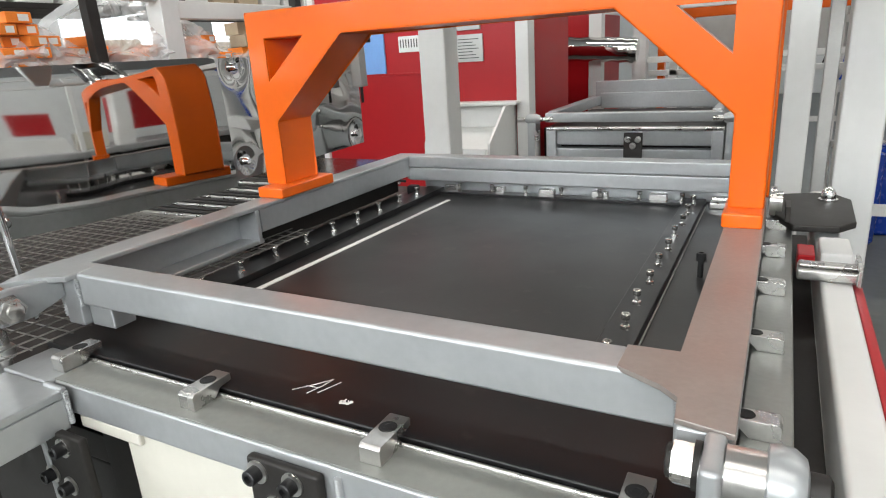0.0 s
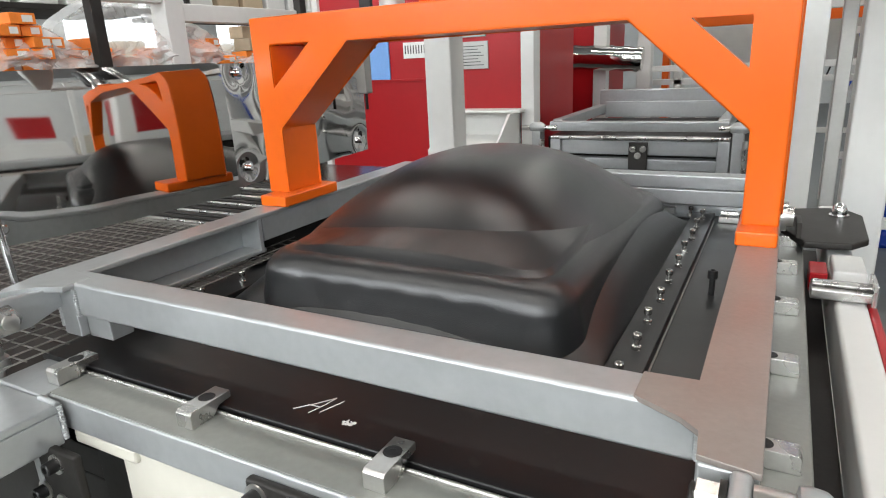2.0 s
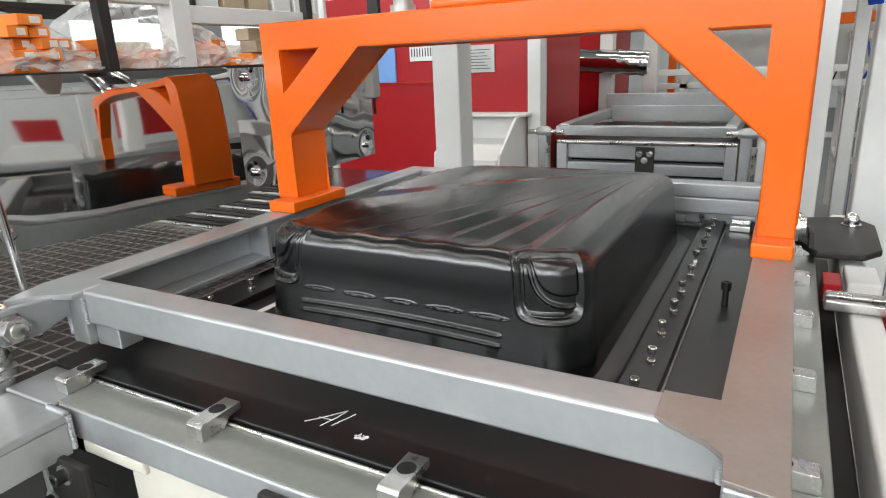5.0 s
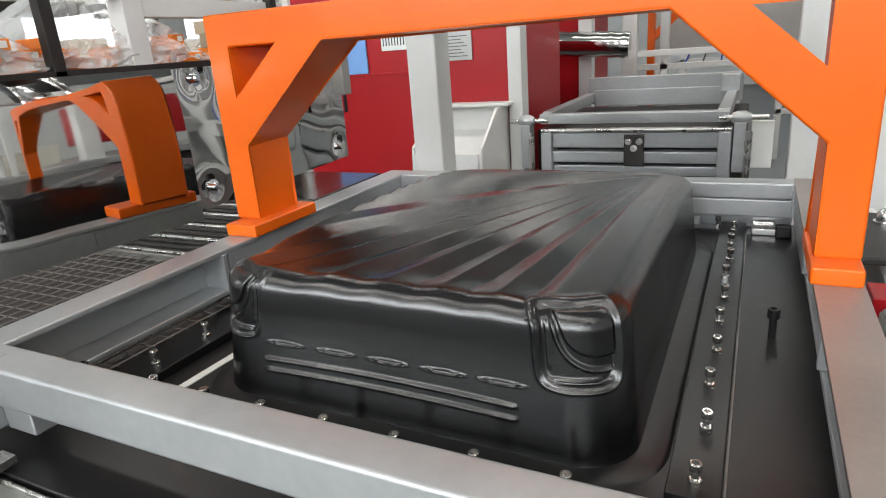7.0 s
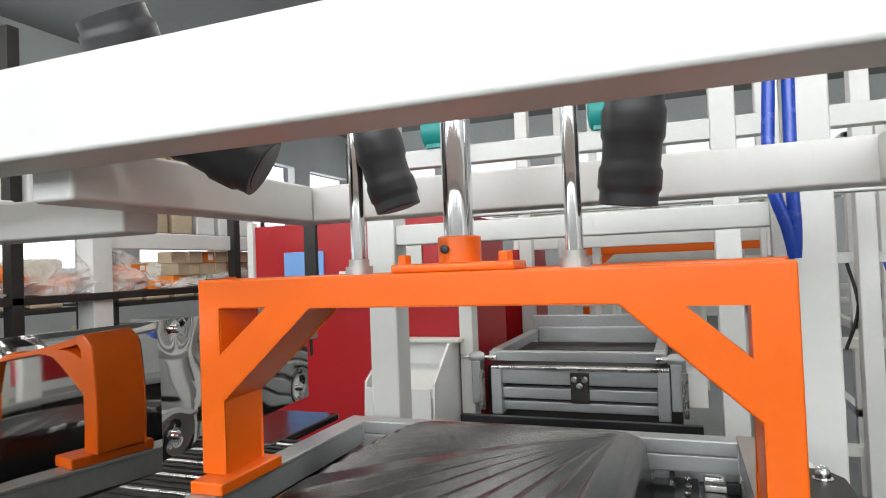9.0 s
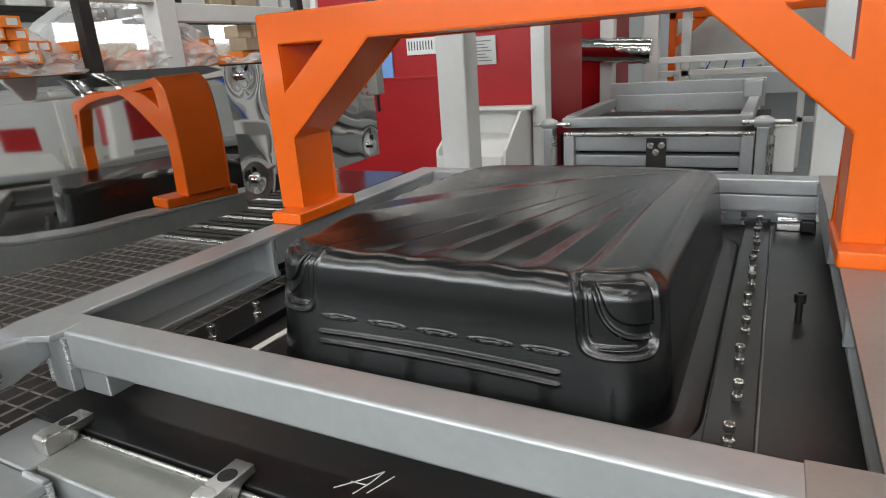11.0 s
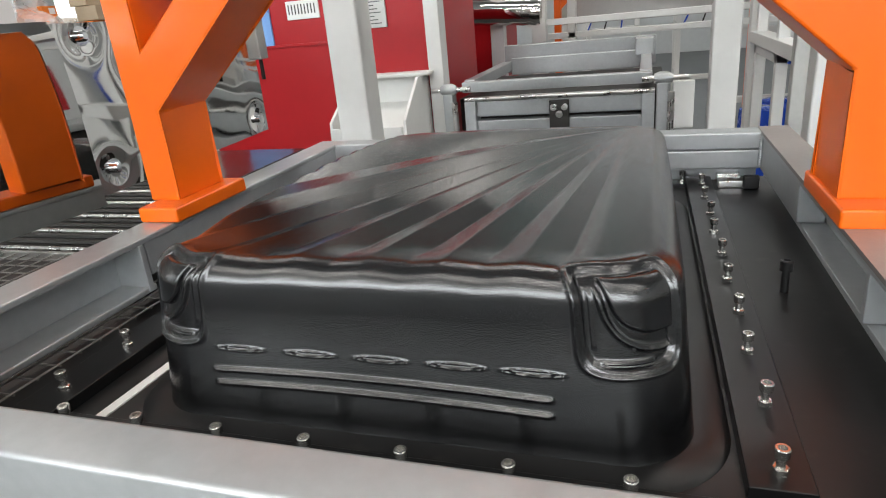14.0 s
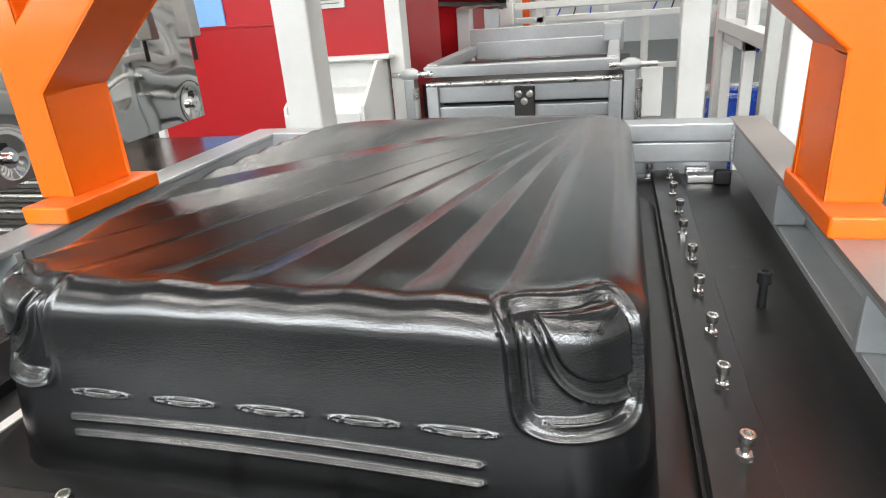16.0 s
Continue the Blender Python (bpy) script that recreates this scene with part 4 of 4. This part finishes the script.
box("front", tray, WHITE, -1.348, -1.062, 2.36, 2.37, 0.70, 0.93, 0.003)
box("post", tray, WHITE, -1.040, -0.980, 2.66, 2.74, 0.0, 1.9, 0.004)

# ---- the next machine ----
nxt = thing("next_machine", (-0.5, 3.1, 0), "silver clamp frame and beams of the next forming machine", "machine")
NY = 2.66
def nb(name, material, x0, x1, y0, y1, z0, z1, b=0.004, label=""):
    return box(name, nxt, material, x0, x1, NY + y0, NY + y1, z0, z1, b, label)
nb("front_beam", SILVER, -0.86, -0.23, 0.0, 0.05, 0.905, 0.965)
nb("front_beam", SILVER, -0.86, -0.23, 0.0, 0.05, 0.845, 0.890)
nb("front_beam", SILVER, -0.86, -0.23, 0.01, 0.05, 0.795, 0.832)
nb("top_rail", STEEL, -0.90, -0.19, -0.02, 0.02, 0.968, 0.982)
nb("end_cheek", SILVER, -0.90, -0.855, -0.02, 0.06, 0.78, 0.968)
nb("end_cheek", SILVER, -0.235, -0.190, -0.02, 0.06, 0.78, 0.968)
nb("black_bracket", DARK, -0.569, -0.495, -0.014, 0.0, 0.835, 0.958, 0.003, "black bracket with bolts")
for dx, dz in ((-0.020, 0.932), (0.020, 0.932), (0.0, 0.905)):
    hex_bolt(nxt, -0.532 + dx, NY - 0.014, dz, 0.009, (0, -1, 0), STEEL)
nb("black_bar", BLACK_BOLT, -1.00, -0.08, -0.14, -0.11, 0.725, 0.800, 0.003, "black bar")
nb("clamp_front", SILVER, -0.91, -0.20, 0.00, 0.045, 1.000, 1.040)
nb("clamp_back", SILVER, -0.90, -0.18, 0.80, 0.845, 0.990, 1.120)
nb("clamp_side", SILVER, -0.91, -0.865, 0.045, 0.80, 1.000, 1.045)
nb("clamp_side", SILVER, -0.245, -0.20, 0.045, 0.80, 1.000, 1.045)
nb("clamp_web", SILVER, -0.865, -0.245, 0.78, 0.80, 0.98, 1.060)
nb("inner_rail", STEEL, -0.80, -0.30, 0.30, 0.32, 0.985, 0.998)
nb("inner_bar", BLACK_BOLT, -0.80, -0.28, 0.40, 0.43, 0.980, 0.994)
nb("bed", DARK, -0.95, -0.15, 0.1, 0.9, 0.30, 0.965)
nb("gusset", SILVER, -0.27, -0.19, 0.70, 0.80, 1.04, 1.115)
for hx in (-0.965, -0.165):
    lathe("hinge_roller", nxt, SILVER, (hx - 0.03, NY + 0.0, 1.015), (1, 0, 0), [(0, 0.016), (0.02, 0.024), (0.045, 0.024), (0.065, 0.014)], 20)
    lathe("hinge_pin", nxt, STEEL, (hx - 0.07, NY + 0.0, 1.015), (1, 0, 0), [(0, 0.010), (0.16, 0.010)], 14)
    box("hinge_block", nxt, SILVER, hx - 0.02, hx + 0.02, NY - 0.02, NY + 0.04, 0.82, 1.000, 0.004)
    cyl("cylinder", nxt, STEEL, (hx + 0.03, NY - 0.03, 0.80), (hx + 0.03, NY - 0.03, 0.97), 0.012)
nb("side_plate", WHITE, -0.13, -0.055, 0.02, 0.04, 0.83, 1.00)
frame2 = thing("machine_stand", (-0.5, 4, 0), "white painted posts and beams of the next machine", "machine frame")
for px, py, w in ((-0.004, 2.70, 0.092), (-1.120, 4.12, 0.083), (-0.960, 4.655, 0.095), (-0.75, 4.9, 0.06), (0.32, 4.2, 0.09), (0.62, 3.4, 0.08)):
    box("post", frame2, WHITE, px, px + w, py, py + w, 0, 2.6, 0.006)
for y, z in ((2.71, 1.62), (4.14, 1.72), (2.71, 1.86), (4.67, 1.5)):
    box("beam", frame2, WHITE, -1.3, 0.75, y, y + 0.07, z, z + 0.08, 0.005)
box("beam", frame2, WHITE, -0.90, 0.9, 4.9, 4.96, 1.06, 1.10, 0.004)
box("beam", frame2, WHITE, -1.00, 0.9, 4.7, 4.75, 1.16, 1.20, 0.004)
box("beam", frame2, WHITE, 0.32, 0.40, 2.8, 4.2, 1.00, 1.06, 0.004)
cab2 = thing("red_cabinet", (-1.6, 4.4, 0), "dark red machine cabinet standing behind", "cabinet")
box("body", cab2, RED, -2.2, -1.125, 4.22, 5.0, 0.3, 1.50, 0.006)
duct = thing("foil_duct", (-1.1, 4.1, 1.3), "crinkled silver foil duct", "duct")
part("tube", add_tube(bmesh.new(), bez([(-1.85, 4.10, 1.285), (-1.35, 4.02, 1.295), (-0.80, 4.04, 1.26)], 12), 0.070, 16, lambda k: 1 + 0.08 * (k % 2)), MIRROR, duct, smooth=True)
press2 = thing("orange_press", (-0.7, 5.2, 0), "orange press portal of a machine further back", "press")
box("leg", press2, ORANGE, -0.88, -0.83, 5.2, 5.28, 0.0, 1.55, 0.004)
box("beam", press2, ORANGE, -0.88, 0.50, 5.2, 5.28, 1.45, 1.52, 0.004)
box("leg", press2, ORANGE, 0.45, 0.50, 5.2, 5.28, 0.0, 1.46, 0.004)
prism("brace", press2, ORANGE, [(-0.832, 1.25), (-0.832, 1.32), (-0.70, 1.45), (-0.62, 1.45)], "y", 5.21, 5.27, 0.003)
panel2 = thing("machine_guard", (-0.3, 5.8, 0), "dull steel panel of a machine further back", "guard panel")
box("sheet_metal", panel2, GREY_PLATE, -0.90, 0.6, 5.8, 5.81, 1.12, 1.50, 0.002)
for px in (-0.88, 0.56):
    box("leg", panel2, WHITE, px, px + 0.05, 5.811, 5.86, 0, 1.5, 0.002)
for fx, fy in ((0.34, 3.5), (0.78, 4.3), (0.30, 5.6), (1.15, 3.2), (1.35, 5.2), (0.05, 7.2), (-0.9, 7.6), (1.9, 4.0)):
    rack = thing("white_rack", (fx, fy, 0), "white steel rack with blue hoses in the hall", "rack", "white racks in the hall")
    for dx in (0, 0.55):
        for dy in (0, 0.6):
            box("post", rack, WHITE, fx + dx, fx + dx + 0.05, fy + dy, fy + dy + 0.05, 0, 2.1, 0.003)
    for z in (0.45, 0.95, 1.35, 1.75, 2.05):
        box("beam", rack, WHITE, fx, fx + 0.6, fy, fy + 0.05, z, z + 0.05, 0.003)
        box("beam", rack, WHITE, fx, fx + 0.05, fy, fy + 0.65, z, z + 0.05, 0.003)
    for k in range(3):
        pts = bez([(fx + 0.1 + 0.15 * k, fy - 0.02, 1.35), (fx + 0.13 + 0.15 * k, fy - 0.05, 1.15), (fx + 0.05 + 0.18 * k, fy - 0.02, 0.95)], 8)
        part("hose", add_tube(bmesh.new(), pts, 0.008, 8), BLUE_HOSE if k != 1 else DARK, rack, smooth=True)
for bx, by in ((0.46, 4.6), (0.62, 4.9)):
    bin_ = thing("blue_drum", (bx, by, 0), "blue plastic drum on the floor", "drum", "blue drums")
    lathe("drum", bin_, BLUE_HOSE, (bx, by, 0), (0, 0, 1), [(0, 0.10), (0.02, 0.115), (0.22, 0.118), (0.24, 0.122), (0.52, 0.118), (0.57, 0.115), (0.58, 0.08)], 28)
for mx, my in ((-0.36, 2.745), (-1.10, 2.745)):
    mot = thing("motor", (mx, my, 1.94), "teal electric motor on the machine's top", "motor", "teal motors")
    lathe("housing", mot, TEAL, (mx - 0.10, my, 2.02), (1, 0, 0), [(0, 0.06), (0.01, 0.075), (0.15, 0.075), (0.17, 0.06), (0.20, 0.03)], 20)
    box("foot", mot, TEAL, mx - 0.08, mx + 0.06, my - 0.05, my + 0.05, 1.939, 1.96, 0.003)
bluehose = thing("blue_hose", (0.12, 1.75, 1.5), "two shiny blue air hoses looped from the beam", "hose")
for k in range(2):
    part("tube", add_tube(bmesh.new(), bez([(0.060 + 0.035 * k, 1.57, 1.80), (0.052 + 0.04 * k, 1.57, 1.58), (0.080 + 0.014 * k, 1.57, 1.46), (0.092, 1.58, 1.40)], 10), 0.013, 12), BLUE_HOSE, bluehose, smooth=True)

# ---- machine across the aisle, seen in the polished panels ----
side = thing("side_machine", (2.2, 1.0, 0), "red and white machine across the aisle", "machine")
box("bed", side, DARK, 1.7, 2.6, -1.6, 3.6, 0, 0.95, 0.01)
box("cabinet", side, RED, 1.95, 2.5, 0.35, 0.62, 1.22, 1.46, 0.01)
box("cabinet", side, RED, 1.95, 2.5, 1.95, 2.5, 1.15, 1.6, 0.01)
box("cream_panel", side, CREAM, 1.88, 2.5, -1.3, 0.1, 1.02, 1.34, 0.01)
box("cream_panel", side, CREAM, 1.90, 2.5, 0.95, 1.70, 1.02, 1.22, 0.01)
prism("hopper", side, WHITE, [(0.20, 1.02), (0.90, 1.02), (0.74, 1.18), (0.32, 1.18)], "x", 1.80, 1.94, 0.006)
box("table", side, SILVER, 1.65, 2.5, -1.5, 3.5, 0.95, 1.02, 0.01)
for py in (-1.5, -0.45, 1.0, 1.75, 2.7, 3.4):
    box("post", side, WHITE, 1.70, 1.80, py, py + 0.1, 0, 2.4, 0.006)
box("beam", side, WHITE, 1.70, 1.80, -1.5, 3.5, 1.75, 1.86, 0.006)
box("beam", side, WHITE, 1.70, 1.80, -1.5, 3.5, 2.3, 2.4, 0.006)

# ---- shelf with cartons ----
shelf = thing("shelf", (-2.7, 2.0, 0), "dark steel shelf rack behind the guard panels", "shelf")
box("board", shelf, DARK, -3.3, -2.50, -0.6, 4.6, 1.318, 1.350, 0.003)
for py in (0.2, 1.73, 3.0, 4.4):
    box("upright", shelf, DARK, -2.55, -2.50, py, py + 0.05, 0, 2.4, 0.003)
box("low_board", shelf, DARK, -3.3, -2.50, -0.6, 4.6, 0.60, 0.63, 0.003)
box("white_post", upper, WHITE, -2.62, -2.52, 2.10, 2.20, 0, 2.2, 0.005)
box("white_beam", upper, WHITE, -2.60, -2.53, 2.20, 3.90, 1.545, 1.625, 0.005)
box("white_beam", upper, WHITE, -2.60, -2.53, 0.0, 2.10, 1.62, 1.70, 0.005)
box("white_post", upper, WHITE, -2.46, -2.38, 1.12, 1.20, 0, 1.7, 0.005)
rng = random.Random(4)


def carton(x, y, z, w, d, h, turn, material, tilt=0.0):
    c = thing("carton", (x, y, z), "orange cardboard carton with a pale label" if material is CARTON else "small tan cardboard carton wrapped in film", "carton", "cartons on the shelf")
    b = box("box", c, material, -d / 2, d / 2, -w / 2, w / 2, 0, h, 0.003, m=pose(x, y, z, tilt, 0, turn))
    if material is CARTON:
        box("label", b, LABEL, d / 2, d / 2 + 0.001, -w * 0.05, w * 0.36, h * 0.2, h * 0.8, 0, m=pose(x, y, z, tilt, 0, turn))


for y, n in ((1.10, 1), (1.17, 2), (1.44, 4), (1.525, 4), (1.61, 3), (1.695, 2), (1.79, 3), (1.875, 2), (1.96, 1), (2.045, 2), (2.31, 2), (2.395, 3), (2.48, 1)):
    for k in range(n):
        carton(-2.64 + rng.uniform(-0.03, 0.03), y + rng.uniform(-0.02, 0.02), 1.3505 + 0.0425 * k, rng.uniform(0.070, 0.082), 0.14, 0.040, rng.uniform(-14, 14), CARTON)
carton(-2.62, 1.475, 1.3505 + 0.0425 * 4, 0.105, 0.14, 0.040, 9, CARTON)
for k in range(35):
    carton(-2.66 + rng.uniform(-0.02, 0.02), 2.70 + 0.098 * (k % 14), 1.3505 + 0.064 * (k // 14), 0.088, 0.11, 0.062, rng.uniform(-6, 6), CARTON_TAN if k % 6 else CARTON)


def wrap(y0, y1, high, seed):
    f = thing("plastic_film", (-2.7, (y0 + y1) / 2, 1.35), "crumpled clear plastic film heaped over the cartons", "film")
    def at(a, b):
        y = y0 + (y1 - y0) * a
        arch = math.sin(math.pi * min(max(a, 0.001), 0.999)) ** 0.6
        z = 1.352 + high * arch * (b if b < 0.7 else 0.7 + 0.3 * (b - 0.7))
        x = -2.53 - 0.45 * b * b + 0.06 * noise.noise(Vector((y * 7, b * 5, seed))) + 0.02 * noise.noise(Vector((y * 25, b * 19, seed)))
        return Vector((x, y + 0.04 * noise.noise(Vector((y * 9, b * 9, seed + 5))), max(1.351, z + 0.04 * noise.noise(Vector((y * 8, b * 6, seed + 9))))))
    part("film", grid_mesh(bmesh.new(), 60, 26, at), FILM, f, smooth=False)


wrap(1.05, 1.80, 0.34, 1.0)
wrap(1.70, 2.55, 0.42, 5.0)
wrap(2.60, 4.20, 0.26, 8.0)
hosepair = thing("blue_hose", (-2.36, 1.16, 1.35), "blue air hoses strapped to a white post", "hose")
for k in range(2):
    part("tube", add_tube(bmesh.new(), bez([(-2.366, 1.10 + 0.03 * k, 1.62), (-2.362, 1.13 + 0.02 * k, 1.52), (-2.360, 1.155 + 0.006 * k, 1.42), (-2.362, 1.160, 1.38)], 8), 0.013, 10), BLUE_HOSE, hosepair, smooth=True)
# shelves further off
for k, (sx, sy) in enumerate(((-5.2, 0.2), (-5.2, 2.8), (-5.3, 5.4))):
    r = thing("far_rack", (sx, sy, 0), "far storage rack with pale wrapped goods", "rack", "far racks")
    for z in (0.5, 1.15, 1.8, 2.4):
        box("board", r, DARK, sx - 0.4, sx + 0.4, sy - 1.1, sy + 1.1, z, z + 0.04, 0.003)
        for j in range(6):
            hh = rng.uniform(0.2, 0.45)
            box("parcel", r, LABEL if rng.random() < 0.6 else CARTON_TAN, sx - 0.3, sx + 0.33, sy - 1.0 + 0.34 * j, sy - 0.72 + 0.34 * j, z + 0.04, z + 0.04 + hh, 0.02)
    for dy in (-1.1, 1.06):
        box("upright", r, DARK, sx + 0.36, sx + 0.40, sy + dy, sy + dy + 0.04, 0, 2.9, 0.003)

# ---- what moves ----
def motions():
    swell = [(0, -0.004), (0.3, 0.0), (0.5, 0.016), (0.8, 0.060), (1.05, 0.107), (1.3, 0.143), (1.6, 0.172), (2.0, 0.190), (2.2, 0.186), (2.6, 0.150), (3.2, 0.130), (4.4, -0.010), (16, -0.010)]
    for ob, high in zip(skins, BUBBLES):
        rows = []
        for (t0, h0), (t1, h1) in zip(swell, swell[1:]):
            rows.append((t0, pose(0, 0, min(h0 - high, 0.0))))
            if (h0 - high) * (h1 - high) < 0:
                rows.append((t0 + (t1 - t0) * (high - h0) / (h1 - h0), pose(0, 0, 0)))
        walk(ob, rows + [(16, pose(0, 0, swell[-1][1] - high))])
    walk(drape_loose, [(0, pose(0, 0, -0.24)), (1.7, pose(0, 0, -0.20)), (1.9, pose(0, 0, -0.09)), (2.05, pose(0, 0, -0.035)), (2.2, pose(0, 0, 0)), (2.7, pose(0, 0, 0)), (3.0, pose(0, 0, -0.012)), (3.2, pose(0, 0, -0.020)), (4.4, pose(0, 0, -0.24)), (16, pose(0, 0, -0.24))])
    walk(drape, [(0, pose(0, 0, -0.24)), (1.8, pose(0, 0, -0.20)), (2.2, pose(0, 0, -0.10)), (2.6, pose(0, 0, -0.050)), (2.8, pose(0, 0, -0.015)), (3.0, pose(0, 0, 0)), (3.3, pose(0, 0, -0.001)), (4.6, pose(0, 0, -0.24)), (16, pose(0, 0, -0.24))])
    x, y, z = case.location
    walk(case, [(0, pose(x, y, z - 0.22)), (1.8, pose(x, y, z - 0.20)), (2.1, pose(x, y, z - 0.10)), (2.5, pose(x, y, z - 0.040)), (2.9, pose(x, y, z - 0.018)), (3.3, pose(x, y, z - 0.014)), (4.4, pose(x, y, z)), (16, pose(x, y, z))])


motions()
